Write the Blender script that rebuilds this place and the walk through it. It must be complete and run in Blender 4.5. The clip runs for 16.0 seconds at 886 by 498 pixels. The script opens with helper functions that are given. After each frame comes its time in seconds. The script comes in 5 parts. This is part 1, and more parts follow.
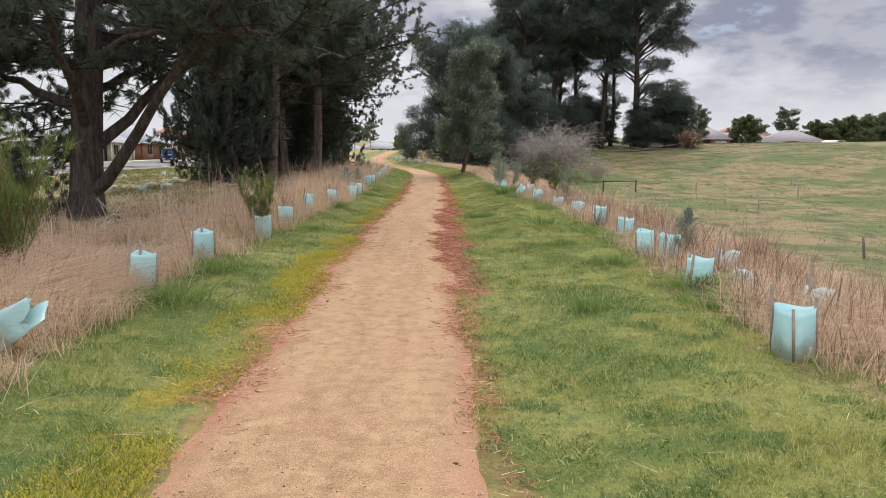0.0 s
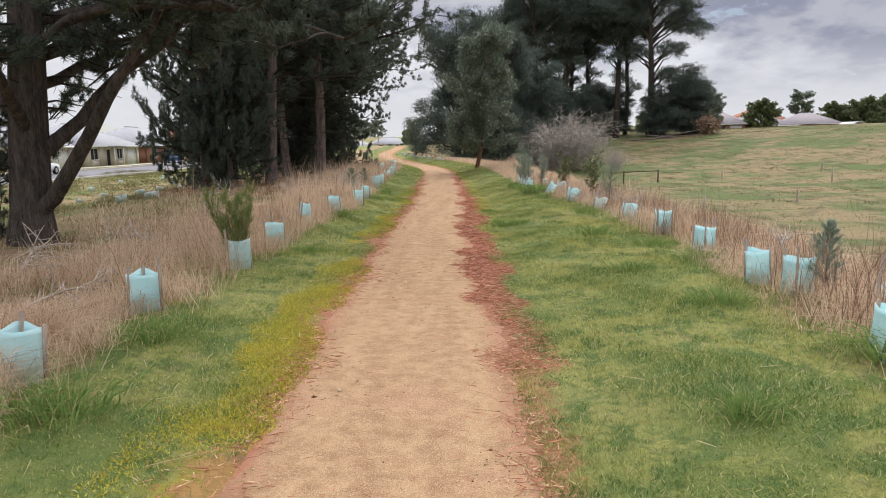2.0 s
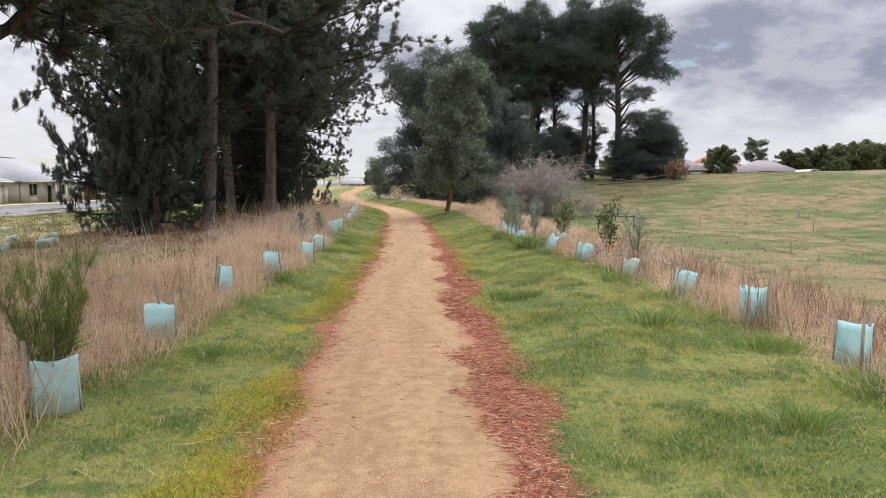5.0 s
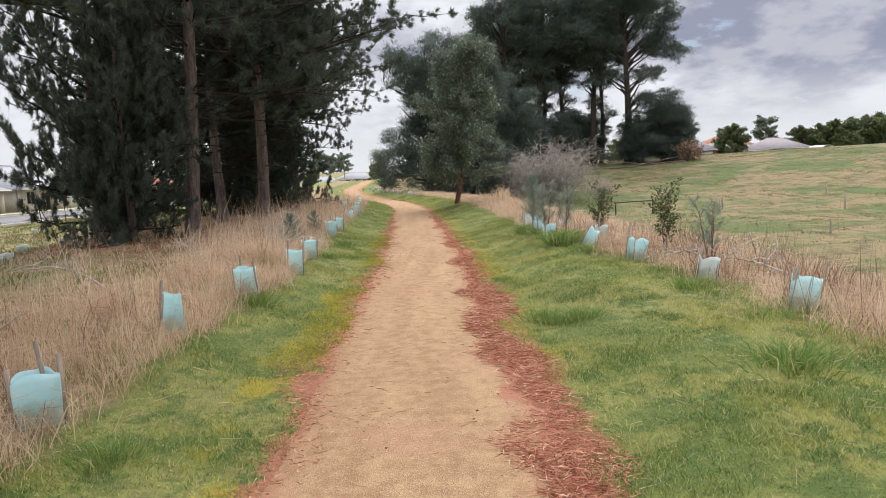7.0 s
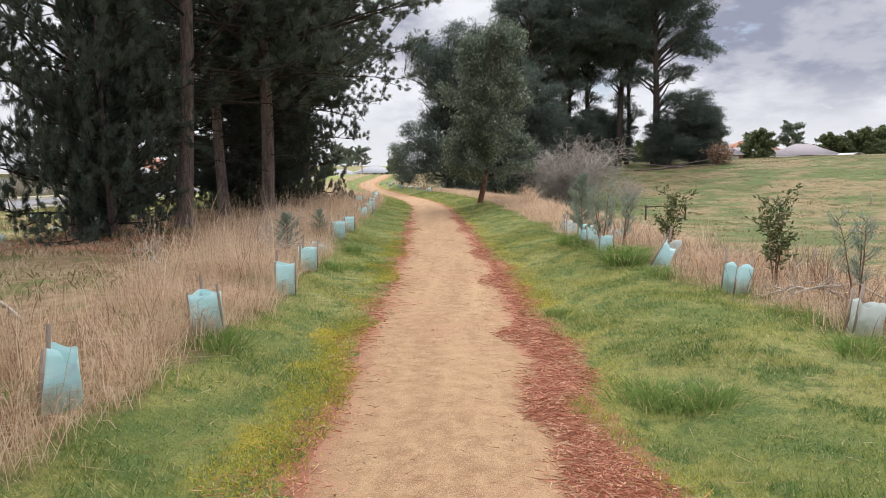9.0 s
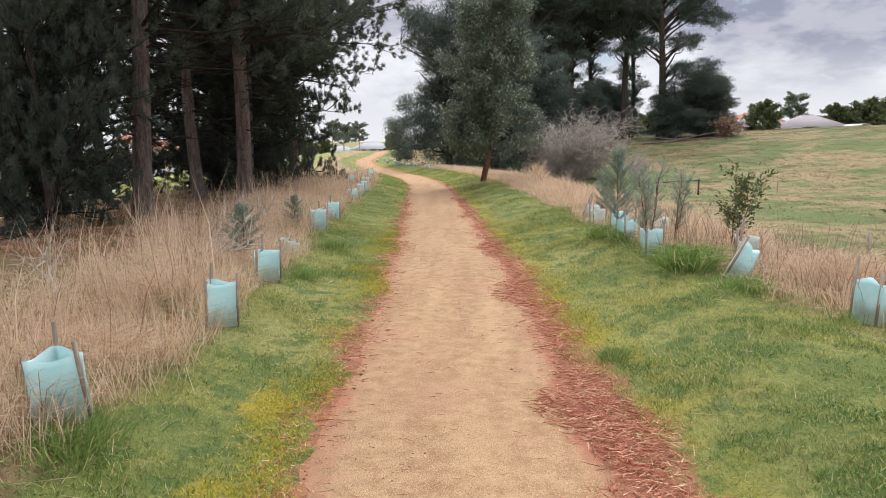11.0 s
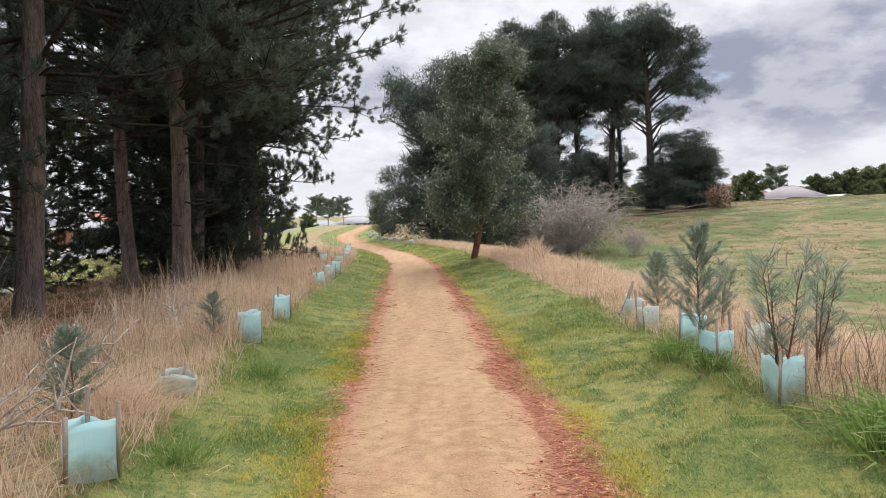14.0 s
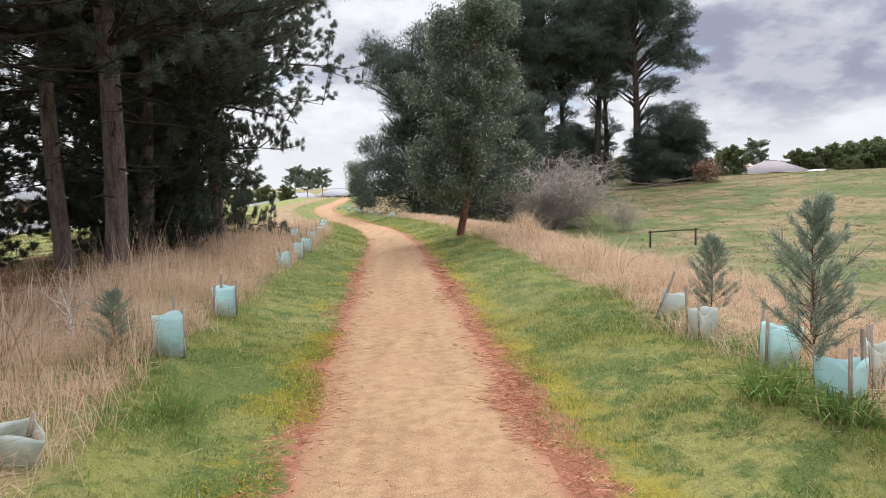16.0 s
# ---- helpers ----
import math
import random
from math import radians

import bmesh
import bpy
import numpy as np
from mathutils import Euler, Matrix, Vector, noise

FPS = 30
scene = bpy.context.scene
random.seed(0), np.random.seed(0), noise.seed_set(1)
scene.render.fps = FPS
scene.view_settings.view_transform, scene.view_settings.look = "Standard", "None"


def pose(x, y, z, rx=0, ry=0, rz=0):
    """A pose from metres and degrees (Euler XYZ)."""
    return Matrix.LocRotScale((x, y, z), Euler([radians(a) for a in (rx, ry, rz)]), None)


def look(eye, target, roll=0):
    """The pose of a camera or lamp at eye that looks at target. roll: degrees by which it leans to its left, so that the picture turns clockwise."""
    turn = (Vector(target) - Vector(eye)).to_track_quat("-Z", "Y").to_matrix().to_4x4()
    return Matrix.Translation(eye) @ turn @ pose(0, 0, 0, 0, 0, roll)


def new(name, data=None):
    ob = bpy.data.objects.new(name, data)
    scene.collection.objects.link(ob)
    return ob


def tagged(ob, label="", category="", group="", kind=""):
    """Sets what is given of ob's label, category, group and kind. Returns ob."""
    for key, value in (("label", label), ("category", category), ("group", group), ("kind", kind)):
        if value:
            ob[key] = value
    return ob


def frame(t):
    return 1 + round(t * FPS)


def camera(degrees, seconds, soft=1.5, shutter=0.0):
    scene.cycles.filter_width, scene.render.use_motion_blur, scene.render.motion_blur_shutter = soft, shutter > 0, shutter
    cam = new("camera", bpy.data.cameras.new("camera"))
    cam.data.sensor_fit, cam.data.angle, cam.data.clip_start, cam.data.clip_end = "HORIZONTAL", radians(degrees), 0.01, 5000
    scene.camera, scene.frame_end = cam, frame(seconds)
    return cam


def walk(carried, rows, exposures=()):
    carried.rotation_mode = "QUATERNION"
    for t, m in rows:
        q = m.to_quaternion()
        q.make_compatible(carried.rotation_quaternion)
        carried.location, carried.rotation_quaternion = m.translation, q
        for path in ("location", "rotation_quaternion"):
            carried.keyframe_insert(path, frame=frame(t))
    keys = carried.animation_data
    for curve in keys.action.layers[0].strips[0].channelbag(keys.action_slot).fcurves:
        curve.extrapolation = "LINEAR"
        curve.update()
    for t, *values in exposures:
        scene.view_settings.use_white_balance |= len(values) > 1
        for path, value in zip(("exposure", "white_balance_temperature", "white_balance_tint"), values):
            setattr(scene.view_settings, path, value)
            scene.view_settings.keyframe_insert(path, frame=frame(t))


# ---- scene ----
cam = camera(66.4, 16.0, 0.95)
PATH = [
    (0, (0.642, 2.348, 1.433), (0.612, 4.328, 1.148), 0.8),
    (0.5, (0.577, 2.934, 1.424), (0.632, 4.915, 1.159), -0.7),
    (1, (0.486, 3.585, 1.448), (0.510, 5.562, 1.151), 0.9),
    (1.5, (0.388, 4.172, 1.462), (0.364, 6.145, 1.134), -0.3),
    (2, (0.366, 4.766, 1.486), (0.304, 6.742, 1.183), -0.9),
    (2.5, (0.308, 5.359, 1.483), (0.274, 7.341, 1.210), -1.1),
    (3, (0.272, 5.947, 1.463), (0.284, 7.933, 1.228), 0.1),
    (3.5, (0.173, 6.555, 1.449), (0.164, 8.545, 1.252), -0.1),
    (4, (0.124, 7.144, 1.444), (0.124, 9.138, 1.292), 0.4),
    (4.5, (0.082, 7.739, 1.460), (0.099, 9.733, 1.312), 0.5),
    (5, (0.035, 8.295, 1.487), (0.088, 10.286, 1.302), 0.0),
    (7.5, (-0.081, 11.168, 1.446), (-0.059, 13.155, 1.228), -2.5),
    (8, (-0.132, 11.776, 1.464), (-0.155, 13.763, 1.236), -1.2),
    (8.5, (-0.189, 12.339, 1.460), (-0.207, 14.328, 1.246), -0.5),
    (11, (-0.274, 15.156, 1.485), (-0.291, 17.135, 1.195), -1.1),
    (11.5, (-0.255, 15.736, 1.503), (-0.289, 17.713, 1.203), -0.9),
    (12, (-0.273, 16.290, 1.498), (-0.296, 18.272, 1.230), -0.9),
    (12.5, (-0.269, 16.835, 1.478), (-0.258, 18.821, 1.242), -1.1),
    (13, (-0.306, 17.380, 1.463), (-0.277, 19.366, 1.232), -0.7),
    (13.5, (-0.304, 17.925, 1.464), (-0.223, 19.914, 1.279), -1.0),
    (14, (-0.292, 18.470, 1.505), (-0.262, 20.468, 1.428), -1.6),
    (14.5, (-0.317, 18.974, 1.521), (-0.341, 20.974, 1.454), -3.0),
    (15, (-0.299, 19.464, 1.535), (-0.350, 21.463, 1.516), -1.7),
    (15.5, (-0.335, 19.958, 1.510), (-0.379, 21.957, 1.454), -1.9),
    (16, (-0.323, 20.491, 1.500), (-0.239, 22.482, 1.342), -1.3),
]
walk(cam, [(t, look(eye, target, roll)) for t, eye, target, roll in PATH], exposures=((0, -0.16), (3, -0.12), (5, -0.05), (8, 0.0), (12, 0.06), (16, 0.1)))
# ---- world, sun ----
def nd(nt, kind, ins=(), **props):
    n = nt.nodes.new(kind)
    for k, v in props.items():
        setattr(n, k, v)
    for k, v in (ins.items() if isinstance(ins, dict) else enumerate(ins)):
        if v is None:
            continue
        if isinstance(v, bpy.types.NodeSocket):
            nt.links.new(v, n.inputs[k])
        else:
            n.inputs[k].default_value = v
    return n


def rgba(c):
    return (c[0], c[1], c[2], 1.0)


def mapr(nt, v, a, b, lo=0.0, hi=1.0):
    return nd(nt, "ShaderNodeMapRange", (v, a, b, lo, hi), interpolation_type="SMOOTHSTEP").outputs[0]


def mixc(nt, fac, a, b):
    n = nt.nodes.new("ShaderNodeMix")
    n.data_type = "RGBA"
    for k, v in ((0, fac), (6, a), (7, b)):
        if isinstance(v, bpy.types.NodeSocket):
            nt.links.new(v, n.inputs[k])
        else:
            n.inputs[k].default_value = v if k == 0 else rgba(v)
    return n.outputs[2]


def math_(nt, op, a, b=0.0):
    return nd(nt, "ShaderNodeMath", (a, b), operation=op).outputs[0]


def noise_(nt, vec, scale, detail=3.0, rough=0.55):
    return nd(nt, "ShaderNodeTexNoise", {"Vector": vec, "Scale": scale, "Detail": detail, "Roughness": rough}).outputs["Fac"]


def scaled(nt, vec, sx, sy, sz):
    return nd(nt, "ShaderNodeVectorMath", (vec, (sx, sy, sz)), operation="MULTIPLY").outputs[0]


SUN_EL, SUN_AZ = 48.0, 12.0
world = bpy.data.worlds.new("overcast_sky")
scene.world = world
world.use_nodes = True
nt = world.node_tree
nt.nodes.clear()
tc = nd(nt, "ShaderNodeTexCoord").outputs["Generated"]
sep = nd(nt, "ShaderNodeSeparateXYZ", (tc,))
dz = sep.outputs[2]
flat = nd(nt, "ShaderNodeVectorMath", (tc, nd(nt, "ShaderNodeCombineXYZ", (math_(nt, "ADD", math_(nt, "MAXIMUM", dz, 0.0), 0.34),) * 3).outputs[0]), operation="DIVIDE").outputs[0]
sky = nd(nt, "ShaderNodeTexSky", sky_type="NISHITA", sun_disc=False, sun_elevation=radians(SUN_EL), sun_rotation=radians(SUN_AZ), altitude=300.0)
big = noise_(nt, nd(nt, "ShaderNodeVectorMath", (flat, (3.1, 0.4, 1.0)), operation="ADD").outputs[0], 1.15, 4.0, 0.5)
small = noise_(nt, flat, 3.4, 6.0, 0.58)
body = math_(nt, "ADD", math_(nt, "MULTIPLY", big, 0.62), math_(nt, "MULTIPLY", small, 0.38))
# a bank of heavier cloud low in the east, clear above and below
bank = math_(nt, "MULTIPLY", math_(nt, "MULTIPLY", mapr(nt, dz, 0.06, 0.13), mapr(nt, dz, 0.23, 0.36, 1.0, 0.0)), mapr(nt, sep.outputs[0], 0.18, 0.42))
body = math_(nt, "ADD", body, math_(nt, "MULTIPLY", math_(nt, "SUBTRACT", bank, 0.25), 0.09))
grey = mapr(nt, body, 0.45, 0.58)
tone = mixc(nt, grey, (0.88, 0.90, 0.96), (0.33, 0.35, 0.46))
tone = mixc(nt, mapr(nt, noise_(nt, flat, 5.0, 5.0, 0.55), 0.44, 0.62, 0.0, 0.6), tone, (0.68, 0.69, 0.75))
low = mapr(nt, dz, 0.02, 0.15)
tone = mixc(nt, low, (0.82, 0.84, 0.88), tone)
gaps = mapr(nt, math_(nt, "ADD", small, math_(nt, "MULTIPLY", big, -0.35)), 0.42, 0.50)
# an overcast sky is brightest overhead
cloud = nd(nt, "ShaderNodeBackground", (tone, mapr(nt, dz, 0.30, 0.95, 1.0, 2.9))).outputs[0]
blue = nd(nt, "ShaderNodeBackground", (sky.outputs[0], 0.11)).outputs[0]
cover = nd(nt, "ShaderNodeMixShader", (mapr(nt, gaps, 0.0, 1.0, 1.0, 0.55), blue, cloud)).outputs[0]
nd(nt, "ShaderNodeOutputWorld", (cover,))

sun = new("sun", bpy.data.lights.new("sun", "SUN"))
sun.data.energy, sun.data.angle, sun.data.color = 2.6, radians(16), (1.0, 0.96, 0.9)
az, el = radians(SUN_AZ), radians(SUN_EL)
sun.matrix_world = look((30 * math.sin(az) * math.cos(el), 30 * math.cos(az) * math.cos(el), 30 * math.sin(el)), (0, 0, 0))


# ---- plan: the line of the path and the lie of the land ----
def smooth(a, b, v):
    s = np.clip((np.asarray(v, float) - a) / (b - a), 0, 1)
    return s * s * (3 - 2 * s)


LINE_Y = [-60, 0, 5, 9, 12, 16, 18, 20, 24, 30, 36, 42, 48, 54, 58, 68, 78, 88, 98, 110, 125, 145, 400]
LINE_X = [1.2, 0.2, 0.1, -0.04, -0.12, -0.22, -0.28, -0.2, -0.3, -0.52, -0.75, -0.98, -1.55, -2.5, -3.5, -5.8, -7.9, -9.2, -9.6, -9.9, -11.0, -12.0, -60]


def line(y):
    """The path's centre, smoothed a little along its length."""
    y = np.asarray(y, float)
    return sum(np.interp(y + d, LINE_Y, LINE_X) for d in (-2.0, -1.0, 0.0, 1.0, 2.0)) / 5


def across(x, y):
    """How far a place lies to the side of the path, drawn out so that the mown verges end at -2.2 and 3.0."""
    r = np.asarray(x, float) - line(y)
    right = np.interp(y, [5, 9, 13, 18, 21, 24, 30, 60], [3.05, 3.0, 3.45, 3.25, 2.75, 2.35, 2.65, 2.9])
    left = np.interp(y, [5, 9, 14, 20, 28, 60], [2.0, 2.2, 2.1, 1.85, 2.2, 2.5])
    return np.where(r > 1.2, 1.2 + (r - 1.2) * 1.8 / (right - 1.2), np.where(r < -1.2, -1.2 + (r + 1.2) / (left - 1.2), r))


def wave(x, y, f, seed=0.0):
    return (np.sin(x * f * 1.3 + y * f * 0.7 + seed) + np.sin(y * f * 1.1 - x * f * 0.6 + seed * 2.3) + np.sin((x + y) * f * 1.9 + seed * 0.7) * 0.5) / 2.5


def height(x, y):
    x, y = np.asarray(x, float), np.asarray(y, float)
    r = x - line(y)
    zp = 1.35 * smooth(50, 140, y)
    k = smooth(52, 112, 0.55 * x + 0.84 * y)
    right = smooth(3.0, 12, r) * (-1.9 * (1 - k) + (3.1 + 0.02 * (np.minimum(x, 150) - 45)) * k - zp * k)
    left = -0.75 * smooth(6.5, 15, -r) * (1 - 0.3 * smooth(38, 48, -r)) - zp * smooth(8, 25, -r) * 0.8
    far = np.hypot(x, y)
    hills = 26 * smooth(450, 1100, far) * (0.75 + 0.3 * wave(x, y, 0.004, 1.7)) - 5.0 * smooth(180, 420, far) * smooth(-30, 60, -x)
    rough = 0.035 * wave(x, y, 1.7, 0.3) + 0.02 * wave(x, y, 4.3, 1.1)
    bank = (0.11 + np.where(r < 0, 0.10, 0.11) * smooth(13, 21, y)) * smooth(1.0, 2.3, np.abs(r))
    return zp + bank + right + left + hills + rough * smooth(1.0, 2.2, np.abs(r))


def ground_z(x, y):
    return float(height(x, y))


# ---- mesh helpers ----
class Heap:
    """Gathers vertices and faces of one mesh."""

    def __init__(self):
        self.v, self.f, self.n = [], [], 0

    def add(self, verts, faces):
        verts = np.asarray(verts, float).reshape(-1, 3)
        self.v.append(verts)
        self.f.append(np.asarray(faces, int) + self.n)
        self.n += len(verts)
        return self

    def mesh(self, name, material, shade=False):
        me = bpy.data.meshes.new(name)
        verts = np.concatenate(self.v)
        me.vertices.add(len(verts))
        me.vertices.foreach_set("co", verts.astype(np.float32).ravel())
        loops = np.concatenate([f.ravel() for f in self.f])
        sizes = np.concatenate([np.full(len(f), f.shape[1]) for f in self.f])
        me.loops.add(len(loops))
        me.loops.foreach_set("vertex_index", loops.astype(np.int32))
        me.polygons.add(len(sizes))
        starts = np.concatenate([[0], np.cumsum(sizes)[:-1]])
        me.polygons.foreach_set("loop_start", starts.astype(np.int32))
        me.update(calc_edges=True)
        if shade:
            me.shade_smooth()
        me.materials.append(material)
        return me


def thing(name, label, category, m=None, group="", kind=""):
    ob = tagged(new(name), label, category, group, kind)
    if m is not None:
        ob.matrix_basis = m
    return ob


def part(name, me, parent, label="", m=None):
    ob = new(name, me)
    if name in ("branchwork", "stemwork", "twigwork", "crown", "foliage"):
        ob["kind"] = "stuff"
    ob.parent = parent
    if m is not None:
        ob.matrix_basis = m
    return tagged(ob, label)


def tube(heap, pts, radii, sides=6):
    pts, radii = np.asarray(pts, float), np.asarray(radii, float)
    d = np.gradient(pts, axis=0)
    d /= np.linalg.norm(d, axis=1)[:, None] + 1e-9
    ref = np.where(np.abs(d[:, 2:3]) > 0.9, [[1.0, 0, 0]], [[0, 0, 1.0]])
    u = np.cross(d, ref)
    u /= np.linalg.norm(u, axis=1)[:, None] + 1e-9
    w = np.cross(d, u)
    a = np.linspace(0, 2 * np.pi, sides, endpoint=False)
    ring = pts[:, None] + radii[:, None, None] * (u[:, None] * np.cos(a)[None, :, None] + w[:, None] * np.sin(a)[None, :, None])
    n = len(pts)
    i, j = np.meshgrid(np.arange(n - 1), np.arange(sides), indexing="ij")
    q = np.stack([i * sides + j, i * sides + (j + 1) % sides, (i + 1) * sides + (j + 1) % sides, (i + 1) * sides + j], -1).reshape(-1, 4)
    heap.add(ring.reshape(-1, 3), q)
    heap.f.append(np.arange(sides)[None, :] + heap.n - sides)
    return heap


def box_faces(heap, m, sx, sy, sz, bevel=0.0):
    """A box whose base sits at z = 0 of m, its upright edges cut by a small bevel."""
    b = min(bevel, sx / 3, sy / 3)
    x, y = sx / 2, sy / 2
    ring = [(-x, -y), (x, -y), (x, y), (-x, y)] if b <= 0 else [(-x + b, -y), (x - b, -y), (x, -y + b), (x, y - b), (x - b, y), (-x + b, y), (-x, y - b), (-x, -y + b)]
    n = len(ring)
    v = [m @ Vector((p[0], p[1], z)) for z in (0, sz) for p in ring]
    heap.add([tuple(p) for p in v], [[i, (i + 1) % n, n + (i + 1) % n, n + i] for i in range(n)])
    heap.f.append(np.arange(n)[::-1][None, :] + heap.n - 2 * n)
    heap.f.append(np.arange(n)[None, :] + heap.n - n)
    return heap


def unit(v):
    return v / (np.linalg.norm(v, axis=-1, keepdims=True) + 1e-9)


def blades(heap, base, way, length, width, rng, bend=0.0):
    """Slim leaves: a triangle each, or with bend a quad and a tip that hangs over."""
    n = len(base)
    side = unit(np.cross(way, rng.normal(size=(n, 3)))) * np.reshape(width, (-1, 1)) / 2
    tip = base + way * np.reshape(length, (-1, 1))
    if bend <= 0:
        v = np.stack([base - side, base + side, tip], 1)
        heap.add(v, np.arange(3 * n).reshape(n, 3))
        return heap
    lean = unit(np.c_[way[:, :2] + rng.normal(scale=0.3, size=(n, 2)), np.zeros(n)])
    mid = base + way * np.reshape(length, (-1, 1)) * 0.55
    tip = tip + (lean * 0.9 - [0, 0, 0.55]) * np.reshape(length, (-1, 1)) * bend
    v = np.stack([base - side, base + side, mid + side * 0.8, mid - side * 0.8, tip], 1)
    k = 5 * np.arange(n)[:, None]
    heap.add(v, k + [[0, 1, 2, 3]])
    heap.f.append(k + [[3, 2, 4]] + heap.n - 5 * n)
    return heap


# ---- materials ----
def material(name, rough=0.85):
    m = bpy.data.materials.new(name)
    m.use_nodes = True
    t = m.node_tree
    b = t.nodes["Principled BSDF"]
    b.inputs["Roughness"].default_value = rough
    b.inputs["Specular IOR Level"].default_value = 0.25
    return m, t, b


def bump(t, b, h, strength, dist):
    n = nd(t, "ShaderNodeBump", {"Strength": strength, "Distance": dist, "Height": h})
    t.links.new(n.outputs[0], b.inputs["Normal"])


def where(t):
    return nd(t, "ShaderNodeNewGeometry").outputs["Position"]


def leafy(name, dark, light, other=None, share=0.15, thin=0.25, rough=0.7):
    """Leaves, needles or blades: every one its own tone, some of another colour, light passing through."""
    m, t, b = material(name, rough)
    r = nd(t, "ShaderNodeNewGeometry").outputs["Random Per Island"]
    n = noise_(t, where(t), 0.9, 2.0)
    c = mixc(t, math_(t, "ADD", math_(t, "MULTIPLY", r, 0.65), math_(t, "MULTIPLY", n, 0.4)), dark, light)
    if other:
        c = mixc(t, mapr(t, math_(t, "FRACT", math_(t, "MULTIPLY", r, 17.0)), 1 - share - 0.02, 1 - share), c, other)
    t.links.new(c, b.inputs["Base Color"])
    b.inputs["Specular IOR Level"].default_value = 0.15
    if thin:
        tr = nd(t, "ShaderNodeBsdfTranslucent", (c,)).outputs[0]
        mx = nd(t, "ShaderNodeMixShader", (thin, b.outputs[0], tr)).outputs[0]
        t.links.new(mx, t.nodes["Material Output"].inputs[0])
    return m


def grained(name, a, b_, scale=6.0, stretch=(1, 1, 1), depth=0.4, dist=0.02, rough=0.85, spot=None):
    """A surface of two tones at two scales, with relief."""
    m, t, b = material(name, rough)
    o = scaled(t, nd(t, "ShaderNodeTexCoord").outputs["Object"], *stretch)
    fine, wide = noise_(t, o, scale * 5, 4.0, 0.65), noise_(t, o, scale, 3.0)
    c = mixc(t, mapr(t, math_(t, "ADD", math_(t, "MULTIPLY", fine, 0.5), math_(t, "MULTIPLY", wide, 0.5)), 0.35, 0.65), a, b_)
    if spot:
        c = mixc(t, mapr(t, noise_(t, o, scale * 2.3, 5.0), 0.58, 0.70), c, spot)
    t.links.new(c, b.inputs["Base Color"])
    bump(t, b, fine, depth, dist)
    return m


def verge_colour(t, p):
    """Lawn of mixed grasses. Fresh, yellowish and dark patches, some of it dead."""
    n1, n2, n3 = noise_(t, p, 0.9, 4.0, 0.6), noise_(t, p, 3.7, 4.0, 0.6), noise_(t, p, 11.0, 3.0)
    n0 = noise_(t, p, 0.33, 3.0, 0.5)
    c = mixc(t, mapr(t, n1, 0.40, 0.58), (0.155, 0.215, 0.045), (0.43, 0.415, 0.12))
    c = mixc(t, mapr(t, n0, 0.50, 0.62, 0.0, 0.6), c, (0.54, 0.48, 0.18))
    c = mixc(t, mapr(t, n2, 0.50, 0.60, 0.0, 0.9), c, (0.085, 0.165, 0.035))
    c = mixc(t, mapr(t, noise_(t, p, 15.0, 3.0, 0.6), 0.50, 0.62, 0.0, 0.55), c, (0.07, 0.12, 0.03))
    return mixc(t, mapr(t, math_(t, "ADD", math_(t, "MULTIPLY", n3, 0.5), math_(t, "MULTIPLY", n1, 0.5)), 0.54, 0.66, 0.0, 0.8), c, (0.40, 0.33, 0.15))


